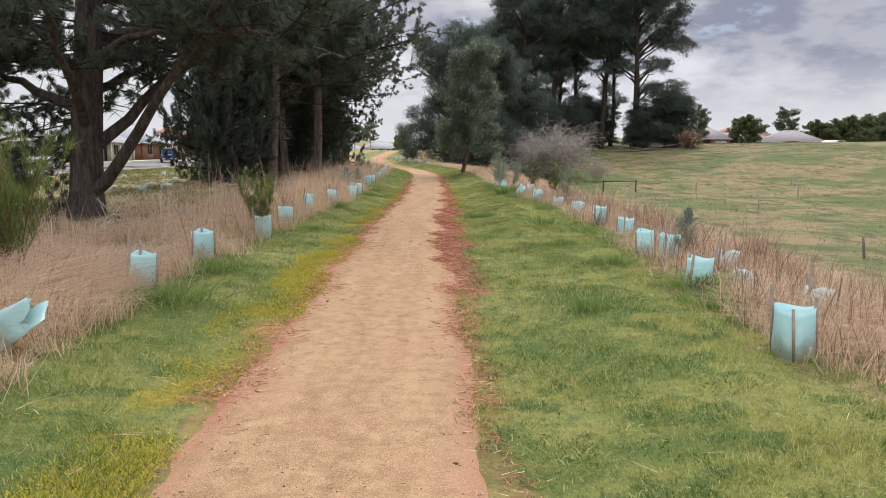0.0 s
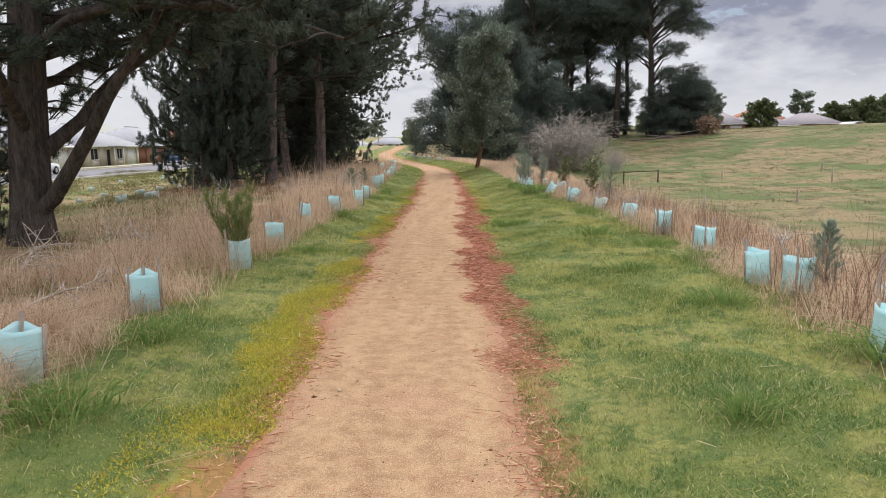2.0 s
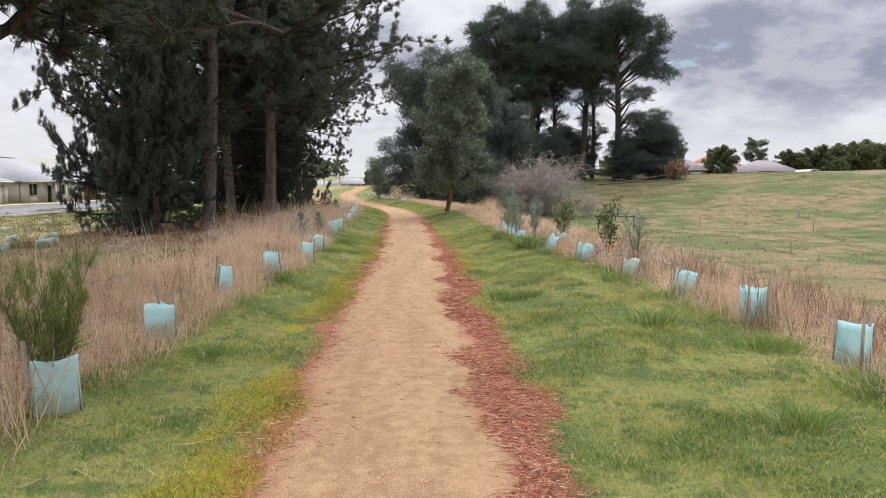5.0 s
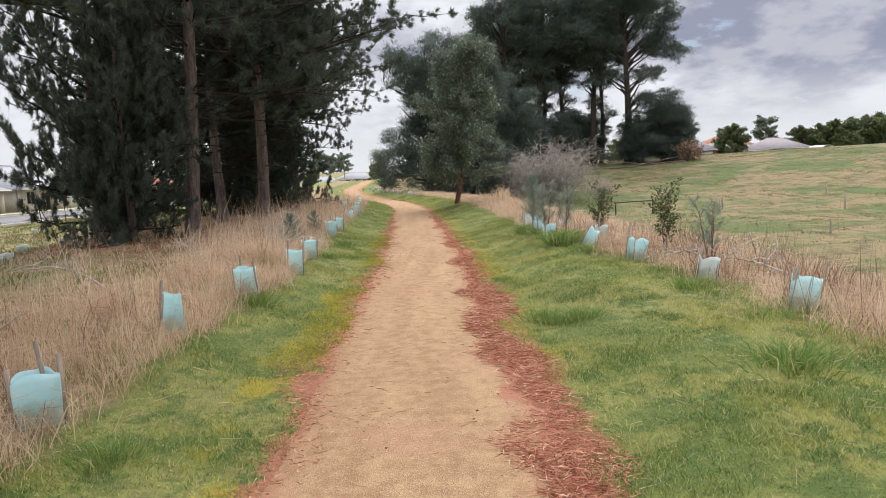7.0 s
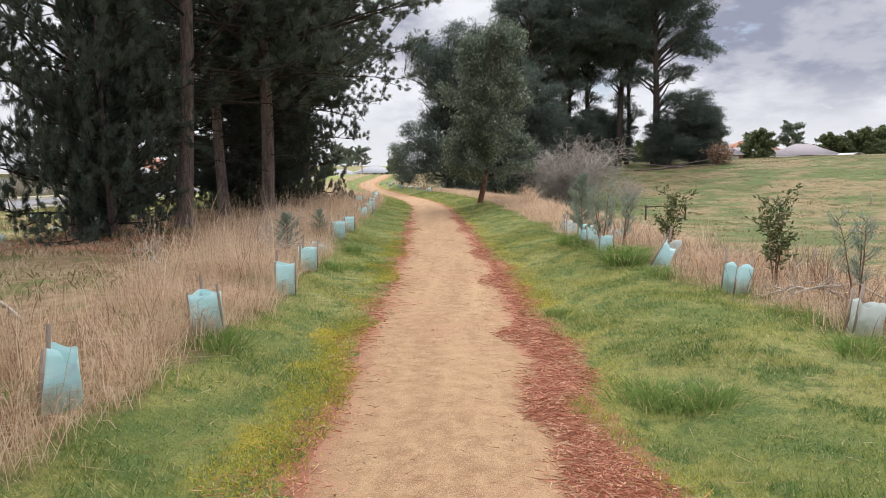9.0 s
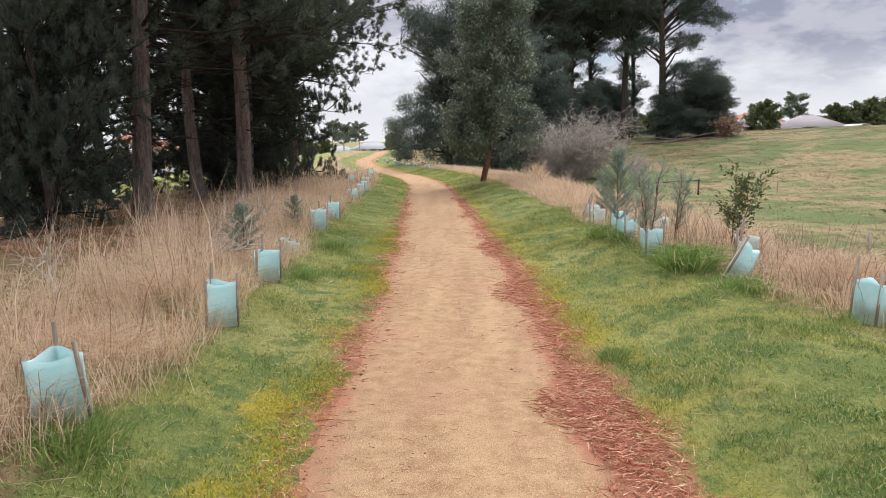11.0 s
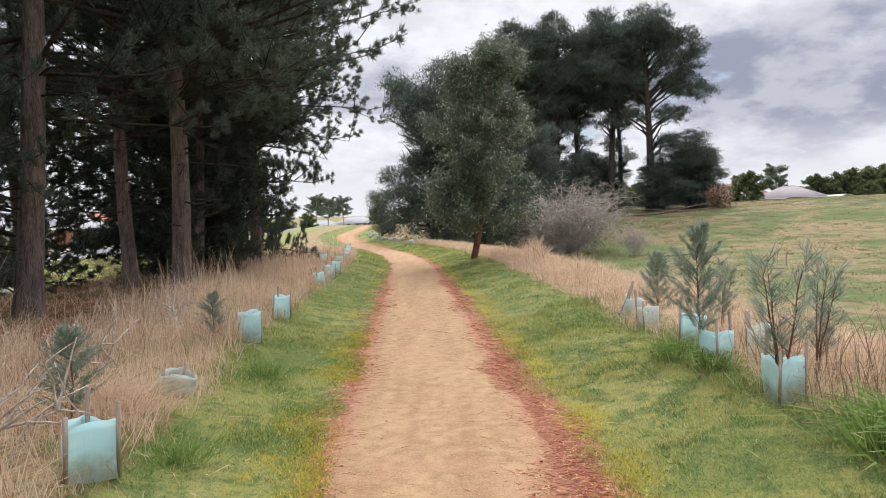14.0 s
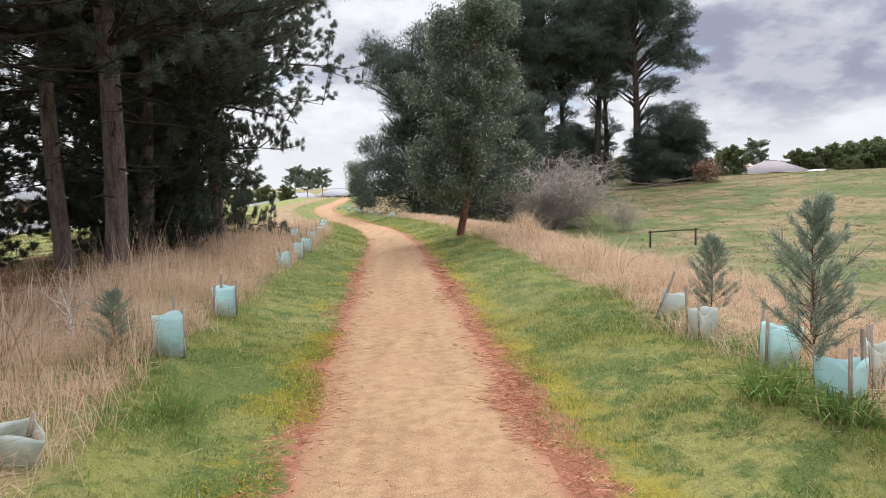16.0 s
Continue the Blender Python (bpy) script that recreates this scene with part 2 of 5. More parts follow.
def ground_material():
    m, t, b = material("soil_grass_and_litter", 0.95)
    p = where(t)
    s = nd(t, "ShaderNodeSeparateXYZ", (p,))
    y = s.outputs[1]
    r = nd(t, "ShaderNodeAttribute", attribute_name="across").outputs["Fac"]
    n1, n2 = noise_(t, p, 1.6, 5.0, 0.6), noise_(t, p, 7.0, 4.0, 0.6)
    far = noise_(t, p, 0.11, 5.0, 0.6)
    wob = math_(t, "ADD", math_(t, "MULTIPLY", math_(t, "SUBTRACT", n1, 0.5), 0.8), math_(t, "MULTIPLY", math_(t, "SUBTRACT", n2, 0.5), 0.5))
    e = math_(t, "ADD", r, wob)
    green = mixc(t, 0.6, verge_colour(t, p), (0.095, 0.11, 0.035))
    dry = mixc(t, mapr(t, n2, 0.35, 0.65), (0.22, 0.145, 0.08), (0.42, 0.30, 0.18))
    dry = mixc(t, mapr(t, n1, 0.52, 0.64), dry, (0.17, 0.18, 0.06))
    streak = noise_(t, scaled(t, p, 0.6, 1.0, 1.0), 0.45, 6.0, 0.7)
    field = mixc(t, mapr(t, math_(t, "ADD", math_(t, "MULTIPLY", far, 0.5), math_(t, "MULTIPLY", streak, 0.5)), 0.44, 0.55), (0.105, 0.138, 0.044), (0.25, 0.188, 0.10))
    field = mixc(t, mapr(t, noise_(t, scaled(t, p, 1.0, 0.45, 1.0), 1.3, 6.0, 0.75), 0.49, 0.62, 0.0, 0.8), field, (0.085, 0.08, 0.035))
    heath = mixc(t, mapr(t, noise_(t, p, 0.35, 5.0, 0.65), 0.40, 0.60), (0.16, 0.19, 0.06), (0.30, 0.22, 0.12))
    c = mixc(t, mapr(t, e, 2.6, 3.1), green, dry)
    c = mixc(t, mapr(t, e, 5.0, 8.5), c, field)
    c = mixc(t, mapr(t, e, -2.4, -2.0, 1.0, 0.0), c, dry)
    c = mixc(t, mapr(t, e, -9.0, -6.0, 1.0, 0.0), c, heath)
    lush = math_(t, "MULTIPLY", mapr(t, y, 46, 54), math_(t, "MULTIPLY", mapr(t, e, -30, -22), mapr(t, e, -4.2, -3.4, 1.0, 0.0)))
    c = mixc(t, lush, c, mixc(t, mapr(t, n1, 0.4, 0.6), (0.17, 0.21, 0.05), (0.27, 0.27, 0.10)))
    # needle litter below the pines
    needles = mixc(t, n2, (0.085, 0.038, 0.018), (0.18, 0.085, 0.042))
    under = math_(t, "MULTIPLY", mapr(t, e, -4.0, -3.2, 1.0, 0.0), math_(t, "MULTIPLY", mapr(t, e, -13.0, -10.0), math_(t, "MULTIPLY", mapr(t, y, 21, 26), mapr(t, y, 42, 46, 1.0, 0.0))))
    c = mixc(t, math_(t, "MULTIPLY", under, mapr(t, n1, 0.30, 0.48)), c, needles)
    # moss beside the gravel, then a rim of red litter
    moss = mixc(t, n2, (0.20, 0.18, 0.025), (0.38, 0.29, 0.04))
    c = mixc(t, math_(t, "MULTIPLY", mapr(t, e, -1.25, -1.05), mapr(t, n1, 0.50, 0.64)), c, mixc(t, mapr(t, e, 0.3, 0.6), moss, c))
    mossr = math_(t, "MULTIPLY", mapr(t, e, 1.5, 1.15), math_(t, "MULTIPLY", mapr(t, y, 16, 20), mapr(t, n1, 0.4, 0.55)))
    c = mixc(t, math_(t, "MULTIPLY", mossr, mapr(t, e, 0.4, 0.7)), c, moss)
    litter = mixc(t, n2, (0.22, 0.085, 0.05), (0.46, 0.215, 0.13))
    broad = math_(t, "ADD", 0.80, math_(t, "MULTIPLY", mapr(t, y, 10, 15), 0.13))
    rim = mapr(t, math_(t, "SUBTRACT", e, broad), -0.02, 0.12, 1.0, 0.0)
    rim = math_(t, "MULTIPLY", rim, mapr(t, y, 4.0, 12.0, 0.25, 1.0))
    c = mixc(t, math_(t, "MULTIPLY", rim, mapr(t, e, -0.88, -0.80)), c, litter)
    t.links.new(c, b.inputs["Base Color"])
    bump(t, b, math_(t, "ADD", noise_(t, p, 38.0, 4.0, 0.7), math_(t, "MULTIPLY", n2, 1.5)), 0.8, 0.03)
    return m


def gravel_material():
    m, t, b = material("fine_buff_gravel", 0.92)
    p = where(t)
    r = nd(t, "ShaderNodeAttribute", attribute_name="across").outputs["Fac"]
    cells = nd(t, "ShaderNodeTexVoronoi", {"Vector": p, "Scale": 190.0})
    fine, mid, wide = noise_(t, p, 70.0, 4.0, 0.7), noise_(t, p, 9.0, 4.0, 0.6), noise_(t, p, 1.1, 3.0)
    worn = noise_(t, scaled(t, p, 2.2, 0.25, 1.0), 1.5, 3.0)
    c = mixc(t, mapr(t, math_(t, "ADD", math_(t, "MULTIPLY", mid, 0.6), math_(t, "MULTIPLY", worn, 0.4)), 0.36, 0.64), (0.315, 0.182, 0.095), (0.455, 0.292, 0.160))
    c = mixc(t, mapr(t, wide, 0.52, 0.70, 0.0, 0.6), c, (0.42, 0.240, 0.142))
    grit = nd(t, "ShaderNodeSeparateColor", (cells.outputs["Color"],)).outputs[0]
    c = mixc(t, mapr(t, grit, 0.80, 0.86, 0.0, 0.40), c, (0.60, 0.45, 0.31))
    c = mixc(t, mapr(t, grit, 0.14, 0.10, 0.0, 0.5), c, (0.20, 0.115, 0.06))
    edge = math_(t, "ADD", math_(t, "ABSOLUTE", r), math_(t, "MULTIPLY", math_(t, "SUBTRACT", mid, 0.5), 0.5))
    c = mixc(t, mapr(t, edge, 0.52, 0.80, 0.0, 0.75), c, (0.40, 0.195, 0.125))
    yy = nd(t, "ShaderNodeSeparateXYZ", (p,)).outputs[1]
    lobes = noise_(t, scaled(t, p, 1.2, 1.0, 1.0), 1.7, 4.0, 0.6)
    edge_r = math_(t, "ADD", r, math_(t, "MULTIPLY", math_(t, "SUBTRACT", lobes, 0.5), 1.0))
    fallen = math_(t, "MULTIPLY", mapr(t, edge_r, 0.62, 0.72), math_(t, "MULTIPLY", mapr(t, yy, 8.5, 14.0), mapr(t, yy, 17.0, 21.0, 1.0, 0.5)))
    fallen_l = mapr(t, math_(t, "ADD", r, math_(t, "MULTIPLY", math_(t, "SUBTRACT", lobes, 0.5), -0.7)), -0.76, -0.70, 0.8, 0.0)
    c = mixc(t, math_(t, "MULTIPLY", math_(t, "MAXIMUM", fallen, fallen_l), mapr(t, fine, 0.30, 0.45)), c, mixc(t, fine, (0.26, 0.09, 0.055), (0.52, 0.24, 0.15)))
    t.links.new(c, b.inputs["Base Color"])
    bump(t, b, math_(t, "ADD", math_(t, "ADD", fine, math_(t, "MULTIPLY", cells.outputs["Distance"], 0.8)), math_(t, "MULTIPLY", mid, 1.5)), 0.55, 0.012)
    return m


def lawn_material(name, lush_shade=0.0):
    m, t, b = material(name, 0.6)
    p = where(t)
    rnd = nd(t, "ShaderNodeNewGeometry").outputs["Random Per Island"]
    # greener, darker mix for the left verge, tree shade included in the colour
    c = mixc(t, lush_shade, verge_colour(t, p), (0.12, 0.20, 0.035))
    c = mixc(t, mapr(t, rnd, 0.0, 0.5, 0.35, 0.0), c, (0.085, 0.155, 0.036))
    c = mixc(t, mapr(t, rnd, 0.5, 1.0, 0.0, 0.75), c, (0.62, 0.66, 0.23))
    c = mixc(t, mapr(t, rnd, 0.86, 0.89, 0.0, 0.85), c, (0.66, 0.54, 0.30))
    t.links.new(c, b.inputs["Base Color"])
    b.inputs["Specular IOR Level"].default_value = 0.2
    tr = nd(t, "ShaderNodeBsdfTranslucent", (c,)).outputs[0]
    t.links.new(nd(t, "ShaderNodeMixShader", (0.3, b.outputs[0], tr)).outputs[0], t.nodes["Material Output"].inputs[0])
    return m


def sleeve_material(name, c1, c2):
    m, t, b = material(name, 0.45)
    o = nd(t, "ShaderNodeTexCoord").outputs["Object"]
    ribs = nd(t, "ShaderNodeTexNoise", {"Vector": scaled(t, o, 60, 60, 1.0), "Scale": 1.0, "Detail": 1.0}).outputs["Fac"]
    dirt = noise_(t, o, 7.0, 4.0, 0.6)
    h = nd(t, "ShaderNodeSeparateXYZ", (o,)).outputs[2]
    c = mixc(t, mapr(t, dirt, 0.4, 0.65), c1, c2)
    mud = mapr(t, math_(t, "ADD", h, math_(t, "MULTIPLY", math_(t, "SUBTRACT", dirt, 0.5), 0.3)), 0.05, 0.2, 0.7, 0.0)
    c = mixc(t, mud, c, (0.36, 0.40, 0.26))
    t.links.new(c, b.inputs["Base Color"])
    bump(t, b, ribs, 0.3, 0.004)
    tr = nd(t, "ShaderNodeBsdfTranslucent", (c,)).outputs[0]
    t.links.new(nd(t, "ShaderNodeMixShader", (0.45, b.outputs[0], tr)).outputs[0], t.nodes["Material Output"].inputs[0])
    return m


GROUND, GRAVEL, LAWN, LAWN_LUSH_SHADE = ground_material(), gravel_material(), lawn_material("lawn_blades"), lawn_material("lush_shaded_lawn_blades", 0.4)
BARK = grained("furrowed_pine_bark", (0.09, 0.07, 0.062), (0.28, 0.215, 0.19), 5.0, (2.6, 2.6, 0.5), 1.0, 0.05)
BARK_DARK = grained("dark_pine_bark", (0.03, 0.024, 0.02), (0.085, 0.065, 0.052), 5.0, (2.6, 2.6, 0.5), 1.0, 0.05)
BARK_OLD = grained("dark_furrowed_old_bark", (0.045, 0.037, 0.033), (0.16, 0.128, 0.11), 4.0, (2.6, 2.6, 0.5), 1.0, 0.06)
BARK_RED = grained("reddish_gum_bark", (0.10, 0.045, 0.03), (0.26, 0.14, 0.10), 6.0, (2, 2, 0.6), 0.6, 0.02)
DEADWOOD = grained("weathered_dead_wood", (0.34, 0.28, 0.23), (0.62, 0.54, 0.46), 8.0, (2, 2, 0.5), 0.5, 0.01)
TWIGS = grained("grey_brown_twigs", (0.28, 0.24, 0.21), (0.54, 0.48, 0.43), 5.0)
NEEDLE = leafy("pine_needles", (0.046, 0.064, 0.055), (0.150, 0.182, 0.140), (0.21, 0.21, 0.145), 0.08, 0.4)
NEEDLE_FAR = leafy("far_pine_needles", (0.045, 0.064, 0.058), (0.135, 0.168, 0.138), (0.20, 0.22, 0.17), 0.08, 0.3)
GUM = leafy("gum_leaves", (0.075, 0.105, 0.072), (0.22, 0.26, 0.185), (0.46, 0.49, 0.42), 0.08, 0.3, 0.45)
SAPLING = leafy("blue_green_sprays", (0.13, 0.18, 0.14), (0.35, 0.42, 0.33), (0.46, 0.49, 0.39), 0.1, 0.3)
BROOM = leafy("broom_green_sprays", (0.08, 0.13, 0.035), (0.22, 0.29, 0.085), (0.36, 0.34, 0.15), 0.1, 0.3)
DARKLEAF = leafy("dark_glossy_leaves", (0.055, 0.085, 0.035), (0.17, 0.20, 0.085), (0.28, 0.25, 0.13), 0.1, 0.2, 0.4)
STRAW = leafy("dry_straw", (0.47, 0.33, 0.22), (0.90, 0.72, 0.54), (0.34, 0.20, 0.12), 0.12, 0.4, 0.8)
RUSTY = leafy("rusty_dock_stalks", (0.14, 0.085, 0.06), (0.36, 0.24, 0.17), (0.50, 0.38, 0.26), 0.2, 0.2, 0.8)
PADDOCK = leafy("grazed_pasture", (0.105, 0.125, 0.042), (0.25, 0.20, 0.10), (0.36, 0.27, 0.15), 0.12, 0.2, 0.8)
TUSSOCK = leafy("rank_green_grass", (0.10, 0.175, 0.045), (0.30, 0.41, 0.12), (0.56, 0.48, 0.25), 0.08, 0.3)
CLOVER = leafy("dark_clover_and_weed", (0.055, 0.11, 0.025), (0.16, 0.26, 0.06), (0.30, 0.34, 0.10), 0.1, 0.25)
SPRING = leafy("pale_spring_grass", (0.26, 0.30, 0.07), (0.56, 0.56, 0.20), (0.64, 0.54, 0.30), 0.15, 0.3)
MOSS = leafy("yellow_moss_and_low_weed", (0.34, 0.33, 0.05), (0.68, 0.59, 0.10), (0.55, 0.32, 0.10), 0.08, 0.2, 0.8)
FALLEN = leafy("fallen_needles", (0.24, 0.08, 0.05), (0.66, 0.30, 0.19), (0.70, 0.47, 0.30), 0.15, 0.0, 0.8)
SLEEVE = sleeve_material("pale_blue_plastic_sleeve", (0.66, 0.89, 0.91), (0.76, 0.93, 0.94))
SLEEVE_WHITE = sleeve_material("white_plastic_sleeve", (0.72, 0.78, 0.76), (0.80, 0.83, 0.80))
STAKE = grained("weathered_hardwood", (0.24, 0.185, 0.145), (0.46, 0.38, 0.31), 9.0, (2, 2, 0.3), 0.4, 0.005)
STONE = leafy("pale_grit", (0.30, 0.18, 0.10), (0.62, 0.47, 0.32), (0.16, 0.09, 0.05), 0.2, 0.0, 0.9)
ASPHALT = grained("grey_asphalt", (0.16, 0.155, 0.165), (0.23, 0.225, 0.235), 0.8, (1, 1, 1), 0.3, 0.01)
CONCRETE = grained("pale_concrete", (0.42, 0.38, 0.33), (0.56, 0.52, 0.46), 1.0, (1, 1, 1), 0.3, 0.01)
RENDER_ = grained("cream_rendered_wall", (0.50, 0.44, 0.38), (0.60, 0.54, 0.47), 1.2)
BRICK = grained("red_brown_brickwork", (0.24, 0.115, 0.08), (0.36, 0.19, 0.135), 3.0, (1, 1, 3))
ROOF_GREY = grained("grey_roof_tiles", (0.30, 0.30, 0.32), (0.42, 0.42, 0.44), 1.5, (1, 4, 1))
ROOF_RED = grained("terracotta_roof_tiles", (0.30, 0.12, 0.075), (0.42, 0.19, 0.125), 1.5, (1, 4, 1))
ROOF_PINK = grained("pale_pink_grey_roof", (0.25, 0.22, 0.23), (0.34, 0.30, 0.31), 1.0, (1, 4, 1))
WHITE = grained("white_paint", (0.68, 0.68, 0.67), (0.80, 0.80, 0.78), 2.0)
DARK = grained("dark_opening", (0.02, 0.02, 0.022), (0.05, 0.05, 0.055), 2.0)
RUBBER = grained("black_rubber", (0.02, 0.02, 0.02), (0.04, 0.04, 0.04), 5.0)


def plain(name, colour, rough=0.3, metal=0.0, coat=0.0):
    m, t, b = material(name, rough)
    n = noise_(t, nd(t, "ShaderNodeTexCoord").outputs["Object"], 4.0, 4.0)
    t.links.new(mixc(t, n, [v * 0.85 for v in colour], colour), b.inputs["Base Color"])
    b.inputs["Metallic"].default_value = metal
    b.inputs["Coat Weight"].default_value = coat
    return m


CAR_BLUE, CAR_WHITE = plain("blue_car_paint", (0.02, 0.09, 0.42), 0.3, 0.2, 1.0), plain("white_car_paint", (0.75, 0.75, 0.75), 0.3, 0.0, 1.0)
GLASS = plain("dark_window_glass", (0.03, 0.035, 0.04), 0.08)
LAMP_RED = plain("red_lens", (0.45, 0.02, 0.02), 0.2)
CHROME = plain("bright_metal", (0.6, 0.6, 0.62), 0.3, 1.0)


# ---- ground and path ----
def spaced(fine, lo, hi, reach_lo, reach_hi, growth=1.14):
    mid = np.arange(lo, hi + fine / 2, fine)
    up, dn, s = [], [], fine
    while hi + sum(up) < reach_hi:
        s *= growth
        up.append(s)
    s = fine
    while lo - sum(dn) > reach_lo:
        s *= growth
        dn.append(s)
    return np.concatenate([(lo - np.cumsum(dn))[::-1], mid, hi + np.cumsum(up)])


def sheet(name, xs, ys, zf, mat, label):
    X, Y = np.meshgrid(xs, ys)
    Z = zf(X, Y)
    nx = len(xs)
    i, j = np.meshgrid(np.arange(len(ys) - 1), np.arange(nx - 1), indexing="ij")
    q = np.stack([i * nx + j, i * nx + j + 1, (i + 1) * nx + j + 1, (i + 1) * nx + j], -1).reshape(-1, 4)
    h = Heap().add(np.stack([X, Y, Z], -1).reshape(-1, 3), q)
    me = h.mesh(name, mat, True)
    at = me.attributes.new("across", "FLOAT", "POINT")
    at.data.foreach_set("value", across(X, Y).astype(np.float32).ravel())
    return tagged(new(name, me), label, name, kind="structure")


def land(x, y):
    # the sheet dips a little below the gravel so that the two never share a plane
    r = np.abs(x - line(y))
    return height(x, y) - 0.03 * (1 - smooth(0.45, 0.95, r))


sheet("ground", spaced(0.16, -8, 8, -2500, 2500), spaced(0.2, 0, 46, -1500, 3500), land, GROUND, "uneven ground of lawn, dry grass and pasture")

ys = np.concatenate([np.arange(-6, 50, 0.08), np.arange(50, 150, 0.5)])
cols = np.array([-1.12, -1.0, -0.82, -0.5, 0.0, 0.5, 0.82, 1.0, 1.12])
U, Y = np.meshgrid(cols, ys)
half = 0.76 + 0.05 * wave(Y * 0 + np.sign(U) * 3.1, Y, 2.3, 0.4) + 0.035 * wave(Y * 0 + np.sign(U) * 5.0, Y, 9.0, 1.0) + 0.02 * wave(Y * 0 + np.sign(U), Y, 23.0, 2.0)
half = half + 0.16 * smooth(46, 60, Y)
X = line(Y) + U * half
Z = height(line(Y), Y) + 0.012 - 0.05 * smooth(0.8, 1.12, np.abs(U)) + 0.006 * wave(X, Y, 3.0) + np.where(np.abs(U) < 0.9, 0.008 * (1 - U * U), 0)
i, j = np.meshgrid(np.arange(len(ys) - 1), np.arange(len(cols) - 1), indexing="ij")
n = len(cols)
q = np.stack([i * n + j, i * n + j + 1, (i + 1) * n + j + 1, (i + 1) * n + j], -1).reshape(-1, 4)
me = Heap().add(np.stack([X, Y, Z], -1).reshape(-1, 3), q).mesh("path", GRAVEL, True)
me.attributes.new("across", "FLOAT", "POINT").data.foreach_set("value", (U * half).astype(np.float32).ravel())
tagged(new("path", me), "compacted buff gravel walking path with ragged edges", "path", kind="structure")

# road, kerb and footpath of the street
rng = np.random.default_rng(5)


def strip(name, x0, x1, lift, mat, label, y0=-60, y1=260):
    xs, ys = np.linspace(x0, x1, 5), np.arange(y0, y1, 4.0)
    h = Heap()
    X, Y = np.meshgrid(xs, ys)
    Z = height(X * 0 + (x0 + x1) / 2, Y) + lift
    i, j = np.meshgrid(np.arange(len(ys) - 1), np.arange(4), indexing="ij")
    q = np.stack([i * 5 + j, i * 5 + j + 1, (i + 1) * 5 + j + 1, (i + 1) * 5 + j], -1).reshape(-1, 4)
    h.add(np.stack([X, Y, Z], -1).reshape(-1, 3), q)
    # skirts make it a slab with thickness
    for c in (0, 4):
        a = np.stack([X[:, c], Y[:, c], Z[:, c]], -1)
        k = len(a)
        h.add(np.concatenate([a, a - [0, 0, 0.4]]), [[m, m + 1, k + m + 1, k + m] for m in range(k - 1)])
    return tagged(new(name, h.mesh(name, mat, False)), label, name.split("_")[0], kind="structure")


strip("road", -36.6, -27.2, 0.05, ASPHALT, "grey asphalt suburban street")
strip("kerb_1", -27.2, -26.9, 0.17, CONCRETE, "pale concrete kerb of the street")
strip("kerb_2", -36.9, -36.6, 0.17, CONCRETE, "pale concrete kerb of the street")
strip("pavement", -41.2, -39.8, 0.12, CONCRETE, "pale concrete footpath before the houses")


# ---- trees ----
def needles(heap, c, d, rng, per=12, length=0.24, width=0.022, spread=0.75):
    n = len(c)
    base = np.repeat(c, per, 0) + rng.normal(scale=length * 0.18, size=(n * per, 3))
    way = unit(np.repeat(d, per, 0) + rng.normal(scale=spread, size=(n * per, 3)))
    return blades(heap, base, way, rng.uniform(0.6, 1.15, n * per) * length, rng.uniform(0.7, 1.3, n * per) * width, rng)


def curve(a, d, length, rise, rng, n=6, wander=0.06):
    """A limb: from a along d, bending up or down on the way."""
    s = np.linspace(0, 1, n)[:, None]
    p = a + d * length * s + np.array([0, 0, 1.0]) * rise * length * s ** 2
    p[1:] += np.cumsum(rng.normal(scale=wander * length / n, size=(n - 1, 3)), 0)
    return p


